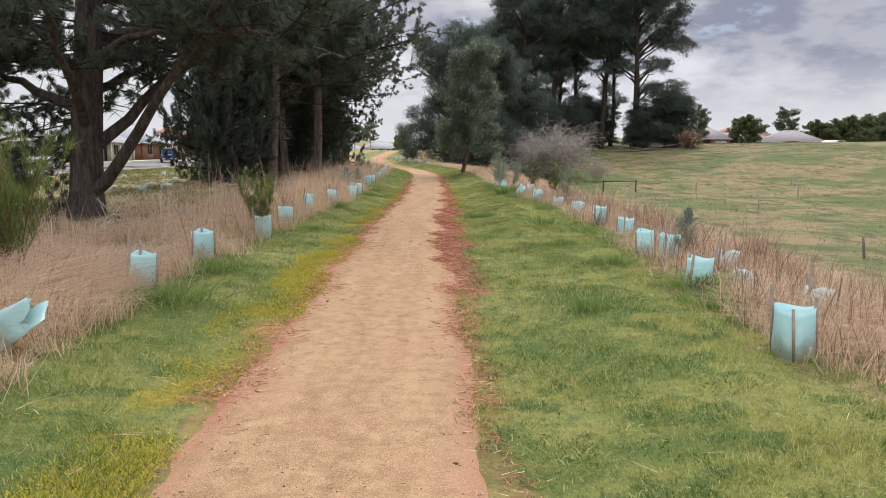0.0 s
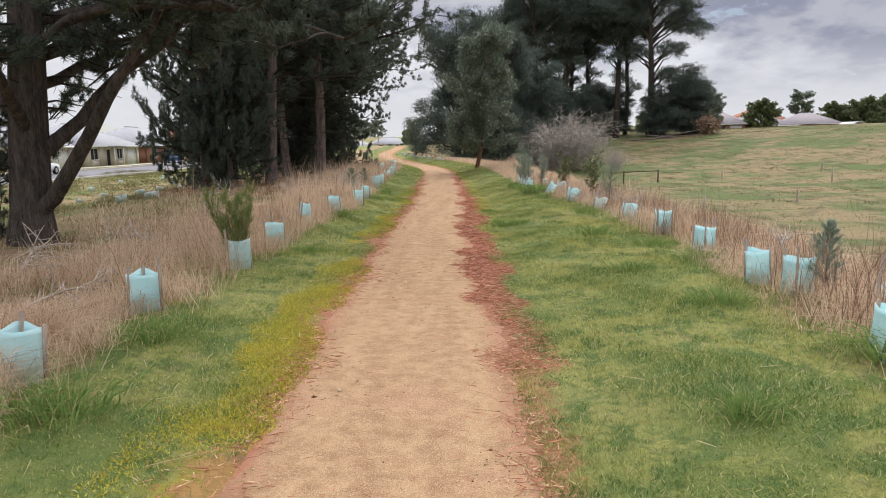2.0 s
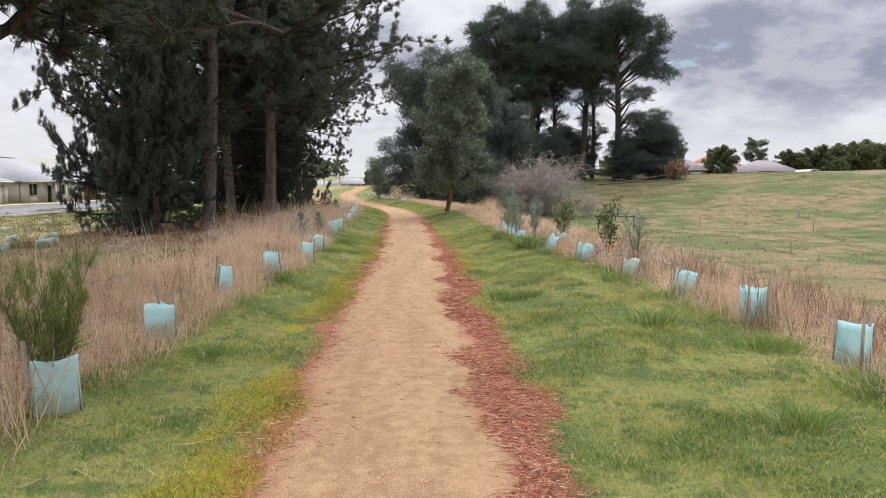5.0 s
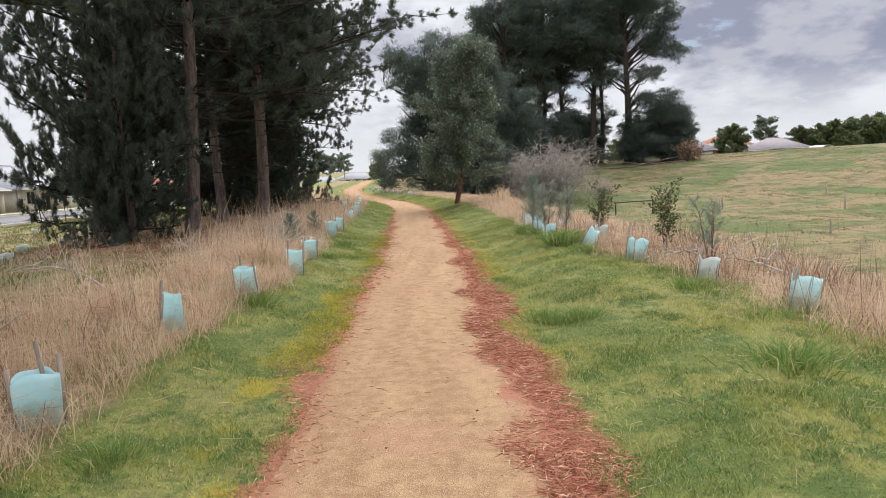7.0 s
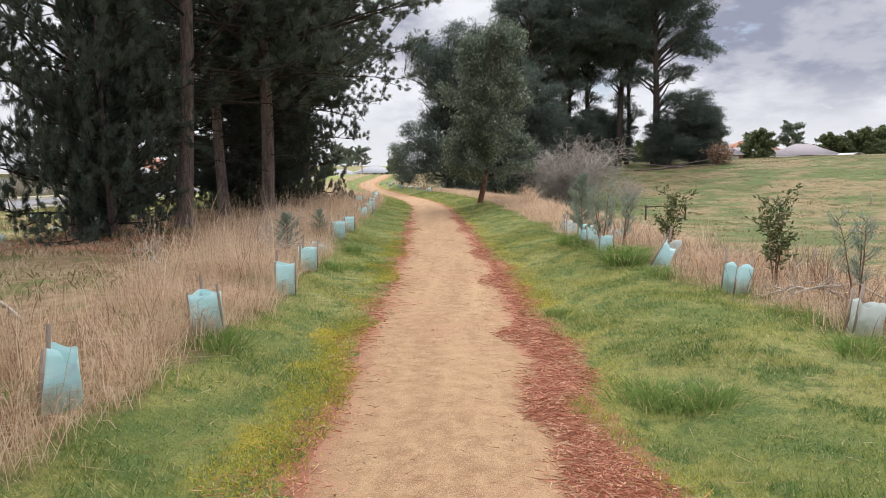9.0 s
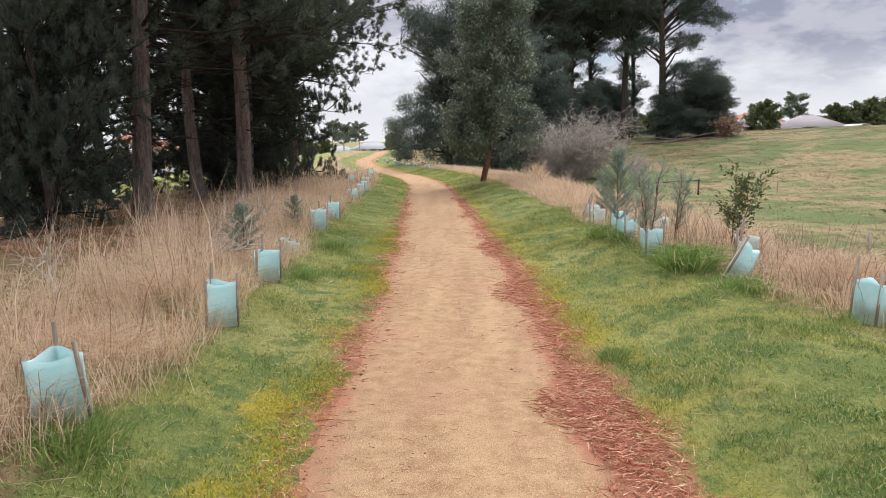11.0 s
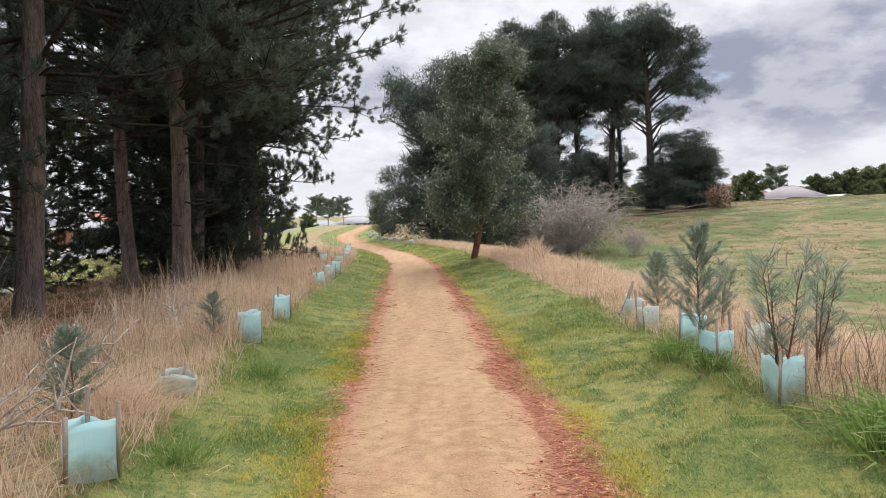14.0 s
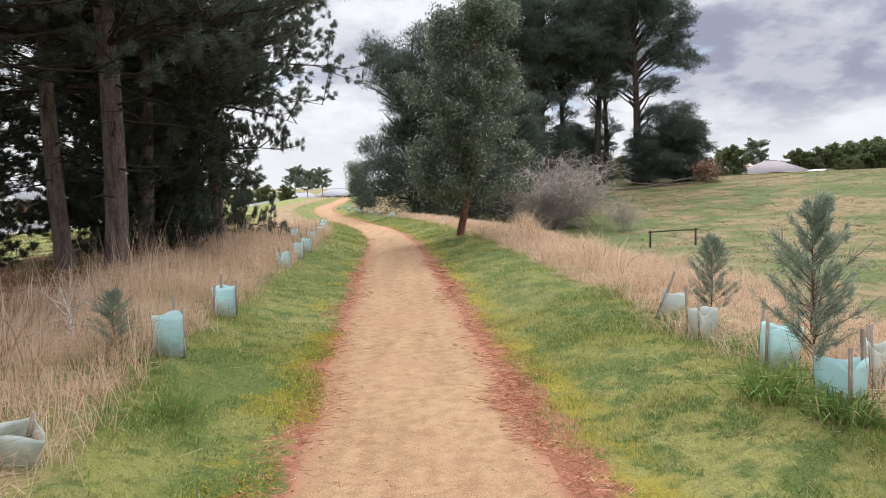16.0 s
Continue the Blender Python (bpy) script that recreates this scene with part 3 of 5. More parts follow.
def pine(seed, H, R, crown_base, r0, lean=(0, 0), whorls=16, twigs=7, per=12, size=1.0, shape=0.8, dead=8, flat=0.0, leaf=None, bark=None, limbs=()):
    """Meshes of a pine: trunk, limbs, crown."""
    rng = np.random.default_rng(seed)
    n = 16
    s = np.linspace(0, 1, n)
    axis = np.stack([lean[0] * H * s + 0.012 * H * np.sin(s * 5 + seed), lean[1] * H * s + 0.012 * H * np.cos(s * 4 + seed), H * s - 0.3], -1)
    rad = r0 * (1 - s) ** 0.8 + 0.03
    rad[0] *= 1.35
    trunk, branch, crown = Heap(), Heap(), Heap()
    tube(trunk, axis, rad, 12)
    centres, ways = [], []

    def dress(p, L):
        for k in range(twigs):
            f = rng.uniform(0.28, 1.0)
            a = p[0] * 0 + np.array([np.interp(f, np.linspace(0, 1, len(p)), p[:, c]) for c in range(3)])
            out = unit(p[-1] - p[0])
            d = unit(out * 0.6 + rng.normal(scale=0.55, size=3) * [1, 1, 0.35 + 0.3 * (1 - flat)] + [0, 0, 0.25])
            tl = L * rng.uniform(0.16, 0.34) + 0.15 * size
            g = curve(a, d, tl, 0.15, rng, 4)
            tube(branch, g, np.linspace(0.012, 0.004, 4) * (1 + size * 0.6), 3)
            m = max(3, int(tl / (0.12 * size)))
            fr = rng.uniform(0.25, 1.0, m)
            pts = np.stack([np.interp(fr, np.linspace(0, 1, 4), g[:, c]) for c in range(3)], -1)
            centres.append(pts + rng.normal(scale=0.07 * size, size=pts.shape))
            ways.append(unit(np.tile(d, (m, 1)) + [0, 0, 0.45]))

    zs = crown_base + (H * 0.985 - crown_base) * np.linspace(0, 1, whorls) ** 0.95
    for z in zs:
        f = (z - crown_base) / (H - crown_base)
        L0 = R * (np.sin(np.pi * min(1.0, 0.30 + 0.72 * f)) ** shape * 0.95 + 0.08)
        for k in range(int(rng.integers(3, 6))):
            az = rng.uniform(0, 2 * np.pi)
            L = L0 * rng.uniform(0.6, 1.12)
            t = z / H
            a = np.array([np.interp(t, s, axis[:, c]) for c in range(3)])
            up = rng.uniform(-0.12, 0.35) * (1 - flat) + 0.45 * f
            p = curve(a, unit(np.array([np.cos(az), np.sin(az), up])), L, rng.uniform(-0.12, 0.2), rng)
            tube(branch, p, np.linspace(0.010 * L + 0.008, 0.005, len(p)), 5)
            dress(p, L)
    for k in range(dead):
        z = rng.uniform(0.35 * crown_base, crown_base * 1.15 + 0.6)
        az = rng.uniform(0, 2 * np.pi)
        a = np.array([np.interp(z / H, s, axis[:, c]) for c in range(3)])
        p = curve(a, unit(np.array([np.cos(az), np.sin(az), rng.uniform(-0.3, 0.3)])), rng.uniform(0.6, 1.9), rng.uniform(-0.3, 0.1), rng, 6, 0.12)
        tube(branch, p, np.linspace(0.022, 0.004, 6), 4)
        for q_ in range(3):
            b = p[int(rng.integers(2, 6))]
            tube(branch, curve(b, unit(rng.normal(size=3) * [1, 1, 0.4]), rng.uniform(0.2, 0.5), -0.1, rng, 4, 0.1), np.linspace(0.008, 0.003, 4), 3)
    for z, az, L, up, bend, thick in limbs:
        a = np.array([np.interp(z / H, s, axis[:, c]) for c in range(3)])
        p = curve(a, unit(np.array([np.cos(radians(az)), np.sin(radians(az)), up])), L, bend, rng, 10, 0.10)
        tube(trunk, p, np.linspace(thick, 0.03, 10), 9)
        for f in np.linspace(0.55, 1.0, 8):
            b = np.array([np.interp(f, np.linspace(0, 1, 10), p[:, c]) for c in range(3)])
            az2 = rng.uniform(0, 2 * np.pi)
            g = curve(b, unit(np.array([np.cos(az2), np.sin(az2), rng.uniform(-0.2, 0.5)])), rng.uniform(0.9, 2.2), -0.05, rng)
            tube(branch, g, np.linspace(0.03, 0.006, len(g)), 5)
            dress(g, 1.6)
    needles(crown, np.concatenate(centres), np.concatenate(ways), rng, int(per * 3.6), 0.15 * size, 0.016 * size, 0.75)
    # branchwork gets near-black bark, not the trunk's, to sink into the dark crown
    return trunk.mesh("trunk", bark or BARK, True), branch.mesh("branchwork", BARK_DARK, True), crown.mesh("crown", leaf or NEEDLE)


def plant(name, meshes, label, category, x, y, turn=0, scale=1.0, group="", sink=0.0, names=("trunk", "branchwork", "crown")):
    ob = thing(name, label, category, pose(x, y, ground_z(x, y) - sink, 0, 0, turn), group)
    ob.scale = (scale,) * 3 if not isinstance(scale, tuple) else scale
    for nm, me in zip(names, meshes):
        if me is not None:
            part(nm, me, ob)
    return ob


near_a = pine(11, 12.0, 5.3, 4.3, 0.27, (0.01, 0.0), 19, 9, 13, bark=BARK_OLD, limbs=((3.2, -25, 4.6, 0.35, -0.3, 0.08), (3.5, 25, 4.8, 0.3, -0.28, 0.08), (0.7, -15, 4.6, 0.9, 0.25, 0.13), (1.5, 25, 4.2, 1.1, -0.1, 0.12), (2.2, 160, 3.8, 0.5, -0.1, 0.11), (1.9, -70, 3.6, 0.6, 0.0, 0.10), (2.9, 60, 3.2, 0.8, 0.0, 0.09), (2.6, 78, 5.0, 0.5, -0.12, 0.09), (3.0, 64, 5.6, 0.55, -0.1, 0.09), (3.1, 108, 4.8, 0.6, -0.1, 0.09), (4.2, 48, 5.0, 0.35, -0.15, 0.08)), dead=34)
near_b = pine(12, 13.0, 4.3, 3.4, 0.175, (0.008, 0.0), 18, 6, 13, dead=34)
near_c = pine(13, 14.0, 5.0, 4.2, 0.165, (0.012, 0.0), 21, 8, 13, dead=28)
near_d = pine(14, 8.5, 3.4, 0.25, 0.16, (0.0, 0.0), 22, 10, 15, dead=2, shape=0.7)
plant("pine_tree", near_a, "old dark pine with low spreading limbs in dry grass", "tree", -6.0, 14.7, 0, group="pines beside the path")
PINES = (
    (near_b, -6.35, 28.8, 40, 1.0), (near_c, -5.5, 32.1, 0, 1.0), (near_c, -7.3, 34.4, 220, 0.9),
    (near_c, -6.4, 36.4, 95, 0.95), (near_b, -9.0, 40.5, 20, 1.05),
    (near_c, -5.9, 39.6, 300, 0.9),
)
for meshes, x, y, turn, s in PINES:
    plant("pine_tree", meshes, "tall dark pine with a bare lower trunk above needle litter", "tree", x, y, turn, s, "pines beside the path")
for x, y, turn, s in ((-9.2, 15.6, 70, 0.8), (-6.6, 40.5, 140, (0.75, 0.75, 1.25)), (-8.4, 27.8, 200, (0.68, 0.68, 1.35)), (-10.6, 35.5, 30, 0.75), (-8.0, 38.6, 170, 0.8), (-6.7, 36.9, 250, (0.55, 0.55, 0.6)), (-7.4, 27.2, 0, (0.52, 0.52, 0.72)), (-9.0, 43.0, 60, 0.95)):
    plant("pine_tree", near_d, "dense dark pine with branches down to the ground", "tree", x, y, turn, s, "pines beside the path")


def gum(seed, H, R, base, leaves, size, leaf, bark, lean=0.12, r0=0.11):
    rng = np.random.default_rng(seed)
    trunk, crown = Heap(), Heap()
    s = np.linspace(0, 1, 10)
    axis = np.stack([lean * H * s * 0.4 + 0.15 * np.sin(s * 6), 0.1 * np.sin(s * 4 + 1), H * 0.92 * s - 0.15], -1)
    tube(trunk, axis, r0 * (1 - s) ** 0.7 + 0.012, 9)
    # a second stem forks off near the foot
    fork = axis[1] + np.stack([-0.02 * H * s + 0.06 * H * s ** 2, -0.05 * H * s, H * 0.6 * s], -1)
    tube(trunk, fork, r0 * 0.6 * (1 - s) ** 0.7 + 0.01, 8)
    ends = []
    for k in range(58):
        f = rng.uniform(base, 0.97)
        a = np.array([np.interp(f, s, axis[:, c]) for c in range(3)])
        az = rng.uniform(0, 2 * np.pi)
        g = (f - base) / (1 - base)
        L = R * (0.5 + 0.6 * np.sin(np.pi * min(1, 0.30 + 0.62 * g))) * rng.uniform(0.6, 1.05)
        p = curve(a, unit(np.array([np.cos(az), np.sin(az), rng.uniform(0.3, 0.9)])), L, -0.1, rng, 6, 0.12)
        tube(trunk, p, np.linspace(0.022, 0.005, 6), 4)
        fr = rng.uniform(0.3, 1.0, 16)
        ends.append(np.stack([np.interp(fr, np.linspace(0, 1, 6), p[:, c]) for c in range(3)], -1))
    c = np.concatenate(ends)
    c = c + rng.normal(scale=0.16, size=c.shape)
    per = max(1, leaves // len(c))
    b = np.repeat(c, per, 0) + rng.normal(scale=0.13, size=(len(c) * per, 3))
    way = unit(rng.normal(size=b.shape) * [0.7, 0.7, 0.4] + [0, 0, -0.6])
    blades(crown, b, way, rng.uniform(0.6, 1.2, len(b)) * size, size * 0.28, rng, 0.12)
    return trunk.mesh("trunk", bark, True), None, crown.mesh("crown", leaf)


def domed(seed, H, r0, lobes, clumps, per, length, width, spread, leaf, bark, droop=-0.45):
    """Meshes of a pine whose limbs carry rounded masses of foliage: lobes are (x, y, z, radius, half height)."""
    rng = np.random.default_rng(seed)
    trunk, branch, crown = Heap(), Heap(), Heap()
    s = np.linspace(0, 1, 14)
    axis = np.stack([0.012 * H * np.sin(s * 5 + seed), 0.012 * H * np.cos(s * 4 + seed), H * 0.93 * s - 0.3], -1)
    tube(trunk, axis, r0 * (1 - s) ** 0.75 + 0.03, 10)
    size = np.array([l[3] ** 2 * l[4] for l in lobes])
    for (lx, ly, lz, rr, rz), share in zip(lobes, size / size.sum()):
        c = np.array([lx, ly, lz])
        ends = []
        for k in range(max(6, int(60 * share))):
            d = unit(rng.normal(size=3) + [0, 0, 0.25])
            e = c + d * [rr, rr, rz] * 0.6
            z = np.clip(e[2] - rng.uniform(0.15, 0.55) * np.hypot(e[0], e[1]) - 0.3, 0.1 * H, 0.9 * H)
            a = np.array([np.interp(z / H, s, axis[:, q_]) for q_ in range(3)])
            f = np.linspace(0, 1, 7)[:, None]
            p = a + (e - a) * f + np.array([0, 0, 0.10 * np.linalg.norm(e - a)]) * np.sin(np.pi * f) + rng.normal(scale=0.05 * rr, size=(7, 3)) * f * (1 - f) * 3
            tube(branch, p, np.linspace(0.014 * H * 0.35 + 0.02, 0.012, 7), 5)
            ends.append(p[3:])
        ends = np.concatenate(ends)
        n = int(clumps * share)
        # smaller puffs stud the mass, so that its outline is lobed and gaps show between
        m = 16
        pd = unit(rng.normal(size=(m, 3)))
        pd[:, 2] = np.where(pd[:, 2] < droop, -pd[:, 2], pd[:, 2])
        pc = c + pd * [rr, rr, rz] * rng.uniform(0.45, 0.80, m)[:, None]
        pr = rng.uniform(0.26, 0.44, m)
        w = rng.integers(0, m, n)
        d = unit(rng.normal(size=(n, 3)) + [0, 0, 0.2])
        p = pc[w] + d * [rr, rr, rz] * (pr[w] * rng.uniform(0.2, 1.0, n) ** 0.5)[:, None]
        for k in range(0, n, 4):
            q_ = ends[np.argmin(np.sum((ends - p[k]) ** 2, 1))]
            tube(branch, np.stack([q_, (q_ + p[k]) / 2 + [0, 0, 0.1], p[k]]), [0.02, 0.014, 0.008], 3)
        base = np.repeat(p, per, 0) + rng.normal(size=(n * per, 3)) * [spread, spread, spread * 0.45]
        way = unit(np.repeat(d, per, 0) * 0.7 + [0, 0, 0.45] + rng.normal(scale=0.6, size=(n * per, 3)))
        blades(crown, base, way, rng.uniform(0.6, 1.2, n * per) * length, rng.uniform(0.7, 1.3, n * per) * width, rng)
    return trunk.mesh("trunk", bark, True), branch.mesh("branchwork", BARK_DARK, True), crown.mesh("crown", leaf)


bold = domed(21, 13.4, 0.28, ((0, 0, 7.6, 3.7, 4.2), (0, 0, 3.8, 3.9, 3.0), (0, 0, 1.7, 3.7, 1.7), (1.3, 0.4, 11.2, 1.9, 2.1), (-1.9, -0.5, 9.3, 2.2, 2.6), (2.4, -0.6, 6.0, 2.4, 2.6)), 3000, 34, 0.26, 0.040, 0.24, NEEDLE_FAR, BARK_DARK, -0.9)
for x, y, turn, s in ((-0.2, 70.0, 0, (1.12, 1.12, 1.08)), (3.6, 72.5, 100, 1.12), (8.2, 78.0, 200, 0.9)):
    plant("pine_tree", bold, "dense dark green pine beside the bend of the path", "tree", x, y, turn, s, "pines at the bend")
small_bold = gum(22, 3.9, 1.35, 0.08, 9000, 0.13, GUM, BARK_DARK, 0.02, 0.07)
plant("evergreen_shrub", small_bold, "upright grey-green shrub at the foot of the pines", "shrub", -4.3, 71.5, 0, 1.0)

tall_a = domed(31, 24.0, 0.42, ((0, 0, 19.6, 4.4, 4.6), (-2.8, 1, 16.4, 3.2, 3.0), (3.0, -1, 17.2, 3.2, 3.0), (0.5, 0, 13.4, 3.0, 1.9), (-1.2, 0.5, 10.4, 2.0, 1.0), (1.6, -0.5, 7.8, 1.8, 0.9)), 1700, 34, 0.40, 0.062, 0.32, NEEDLE_FAR, BARK_DARK, -0.7)
tall_b = domed(32, 24.0, 0.50, ((0, 0, 19.6, 4.3, 4.6), (3.0, 0.5, 17.6, 4.0, 4.0), (4.4, -0.5, 14.4, 3.5, 2.2), (-2.6, 0, 15.6, 2.8, 2.4), (3.0, 0.5, 11.2, 2.6, 1.3), (-1.5, 0, 11.0, 2.2, 1.1), (2.2, 0, 8.0, 2.2, 1.0)), 2100, 34, 0.40, 0.062, 0.32, NEEDLE_FAR, BARK_DARK, -0.7)
TALL = ((tall_a, 9.9, 98, 0, 0.98), (tall_a, 14.6, 99, 160, 0.98), (tall_b, 25.3, 98, 0, 1.0), (tall_a, 21.6, 99.5, 70, 1.0), (tall_a, 18.2, 104, 250, 0.86), (tall_b, 6.0, 103, 200, 0.8), (tall_a, 12.3, 105, 40, 0.85), (tall_a, 24.0, 106, 310, 0.84), (tall_b, 16.4, 108, 100, 0.74))
for meshes, x, y, turn, s in TALL:
    plant("pine_tree", meshes, "very tall old pine with bare poles and a broad domed crown", "tree", x, y, turn, s, "tall pines on the rise")
for x, y, turn, s in ((29.4, 97, 0, 0.98), (31.6, 99, 90, 0.8), (26.6, 96.5, 150, 0.72), (19.0, 102, 60, 0.85), (22.6, 104, 220, 0.75), (12.0, 93, 40, 0.85), (16.2, 97, 15, 0.8), (8.0, 92, 70, 0.9), (26.5, 100, 10, 0.6), (20.0, 108, 120, 0.7)):
    plant("pine_tree", bold, "low dark pine below the tall pines", "tree", x, y, turn, (s, s, s * 0.72), "pines on the rise")


plant("gum_tree", gum(41, 7.8, 1.95, 0.13, 64000, 0.12, GUM, BARK_RED, 0.26), "young grey-green gum with a forked reddish trunk", "tree", 1.1, 41.6, 10)
far_gum = gum(42, 11.0, 4.2, 0.35, 13000, 0.42, GUM, DEADWOOD, 0.05, 0.25)
far_round = gum(43, 7.0, 3.6, 0.08, 16000, 0.42, DARKLEAF, BARK_DARK, 0.02, 0.2)
for x, y, s in ((136, 284, 1.45), (128, 290, 0.9), (52, 150, 0.75), (-31, 200, 0.8), (-20, 170, 0.6), (-34, 240, 0.9)):
    plant("gum_tree", far_gum, "open-crowned gum tree standing far off", "tree", x, y, x * 7, s, "gums far off")
FAR_ROUND = ((74, 177, 1.15), (62, 178, 0.8), (65, 183, 0.6), (104, 200, 1.1), (110, 198, 1.25), (117, 202, 1.35), (124, 200, 1.4), (132, 205, 1.5), (140, 210, 1.5), (113, 192, 0.7), (148, 205, 1.5), (-26, 160, 0.5), (-14, 190, 0.7), (-44, 220, 0.9), (-55, 240, 1.0), (-62, 180, 0.9), (-75, 150, 0.9), (-80, 130, 0.8), (-70, 170, 0.8), (84, 200, 1.0), (45, 170, 0.9))
for x, y, s in FAR_ROUND:
    plant("evergreen_tree", far_round, "dark rounded tree on the skyline beyond the paddock", "tree", x, y, x * 11, s * 1.15, "dark trees on the skyline", 1.6 * s)


def bare_shrub(seed, H, R, stems, mat, leaf=None, leaf_n=0, leaf_size=0.03):
    """A thicket of twigs that fork three times."""
    rng = np.random.default_rng(seed)
    wood, crown, tips = Heap(), Heap(), []
    for k in range(stems):
        az, out = rng.uniform(0, 2 * np.pi), rng.uniform(0.1, 1.0)
        p = curve(rng.normal(scale=0.08 * R, size=3) * [1, 1, 0], unit(np.array([np.cos(az) * out * R / H, np.sin(az) * out * R / H, 0.8])), H * rng.uniform(0.55, 0.9), -0.12 * out, rng, 6, 0.15)
        tube(wood, p, np.linspace(0.018, 0.007, 6) * H / 3, 4)
        for a in p[2:]:
            for j_ in range(4):
                d = unit(unit(p[-1] - p[0]) * 0.5 + rng.normal(scale=0.7, size=3))
                g = curve(a, d, H * rng.uniform(0.14, 0.32), -0.1, rng, 5, 0.2)
                tube(wood, g, np.linspace(0.007, 0.003, 5) * H / 3, 3)
                for b in g[1:]:
                    for q_ in range(2):
                        e = curve(b, unit(d * 0.5 + rng.normal(scale=0.8, size=3)), H * rng.uniform(0.05, 0.13), -0.1, rng, 3, 0.2)
                        tube(wood, e, np.array([0.005, 0.0045, 0.0025]) * H / 3, 3)
                        tips.append(e[-1])
    if leaf:
        c = np.array(tips)[rng.integers(0, len(tips), leaf_n)] + rng.normal(scale=leaf_size, size=(leaf_n, 3))
        blades(crown, c, unit(rng.normal(size=c.shape) + [0, 0, 0.3]), rng.uniform(0.6, 1.3, leaf_n) * leaf_size * 2.2, leaf_size, rng, 0.1)
        return wood.mesh("stemwork", mat, True), crown.mesh("foliage", leaf)
    return (wood.mesh("twigwork", mat, True),)


plant("bare_shrub", bare_shrub(51, 5.6, 3.6, 60, TWIGS), "large leafless grey-brown shrub of tangled twigs", "shrub", 9.8, 70.0, scale=(1.6, 1.4, 1.1), sink=0.6, names=("twigwork",))
plant("bare_shrub", bare_shrub(52, 2.4, 1.8, 20, TWIGS), "smaller leafless grey-brown shrub of tangled twigs", "shrub", 14.0, 66.0, names=("twigwork",))
rust = bare_shrub(53, 2.2, 1.8, 14, BARK_RED, RUSTY, 1800, 0.10)
plant("rusty_shrub", rust, "rust-brown dying shrub below the tall pines", "shrub", 31.4, 93.2, names=("stemwork", "foliage"), scale=1.15)


# ---- saplings, tufts and dry growth ----
def sapling(seed, H, R, leaf, kind, bark=None):
    rng = np.random.default_rng(seed)
    wood, green = Heap(), Heap()
    stems = {"cone": 1, "broom": 16, "leafy": 3, "wispy": 3}[kind]
    C, D = [], []
    for k in range(stems):
        az = rng.uniform(0, 2 * np.pi)
        out = {"cone": 0.03, "broom": 0.42, "leafy": 0.35, "wispy": 0.22}[kind] * rng.uniform(0.3, 1.0)
        p = curve(np.zeros(3), unit(np.array([np.cos(az) * out, np.sin(az) * out, 1.0])), H * rng.uniform(0.75, 1.0), 0.02, rng, 9, 0.06)
        tube(wood, p, np.linspace(0.012 if stems < 4 else 0.005, 0.002, 9) * (H / 1.2), 5)
        nb = {"cone": 70, "broom": 5, "leafy": 12, "wispy": 16}[kind]
        for f in np.linspace(0.2 if kind == "cone" else 0.3, 0.98, nb):
            a = np.array([np.interp(f, np.linspace(0, 1, 9), p[:, c]) for c in range(3)])
            az2 = rng.uniform(0, 2 * np.pi)
            L = {"cone": R * (1.15 - f) * (0.75 + 0.5 * min(1, f * 2)) , "broom": 0.22 * H, "leafy": R * 0.6, "wispy": R * (0.7 - 0.4 * f)}[kind] * rng.uniform(0.6, 1.1)
            g = curve(a, unit(np.array([np.cos(az2), np.sin(az2), {"broom": 2.2, "cone": 0.55}.get(kind, 0.9)])), L, 0.1, rng, 4, 0.08)
            tube(wood, g, np.linspace(0.004, 0.0015, 4) * (H / 1.2), 3)
            m = {"cone": 14, "broom": 7, "leafy": 10, "wispy": 3}[kind]
            fr = rng.uniform(0.2, 1.0, m)
            C.append(np.stack([np.interp(fr, np.linspace(0, 1, 4), g[:, c]) for c in range(3)], -1))
            D.append(np.tile(unit(g[-1] - g[0]), (m, 1)))
    C, D = np.concatenate(C), np.concatenate(D)
    if kind == "leafy":
        b = np.repeat(C, 2, 0) + rng.normal(scale=0.03, size=(2 * len(C), 3))
        blades(green, b, unit(np.repeat(D, 2, 0) + rng.normal(scale=0.7, size=b.shape)), rng.uniform(0.035, 0.07, len(b)), 0.022, rng, 0.15)
    else:
        needles(green, C, D, rng, 8 if kind == "cone" else 11, 0.085 if kind == "cone" else 0.10, 0.007 if kind == "cone" else 0.0045, 0.55 if kind == "cone" else 0.4)
    return wood.mesh("stemwork", bark or BARK_RED, True), green.mesh("foliage", leaf)


def young(meshes, label, x, y, turn=0, scale=1.0, group="young plants along the path"):
    return plant("sapling", meshes, label, "sapling", x, y, turn, scale, group, 0.0, ("stemwork", "foliage"))


cone = sapling(61, 1.5, 0.66, SAPLING, "cone")
broom = sapling(62, 1.0, 0.3, BROOM, "broom")
wispy = sapling(63, 1.15, 0.4, SAPLING, "wispy")
bushy = sapling(64, 1.0, 0.42, DARKLEAF, "leafy")
young(cone, "blue-green feathery young conifer growing from a guard", 2.06, 24.35, 0, (0.62, 0.62, 0.84))
young(cone, "small blue-green feathery young conifer", 2.42, 26.6, 90, (0.5, 0.5, 0.6))
young(cone, "small blue-green feathery young conifer beside a guard", -2.62, 22.75, 200, 0.48)
young(cone, "small grey-green feathery young conifer in dry grass", -2.7, 25.9, 20, 0.4)
young(wispy, "thin twiggy young shrub growing from a guard", 2.08, 23.05, 0, 1.0)
young(wispy, "thin twiggy young shrub beside a guard", 2.45, 23.3, 130, 0.9)
young(wispy, "thin twiggy young shrub in dry grass", 2.75, 25.6, 130, 0.75)
young(bushy, "dark-leaved young shrub in dry grass", 2.98, 22.9, 0, 0.98)
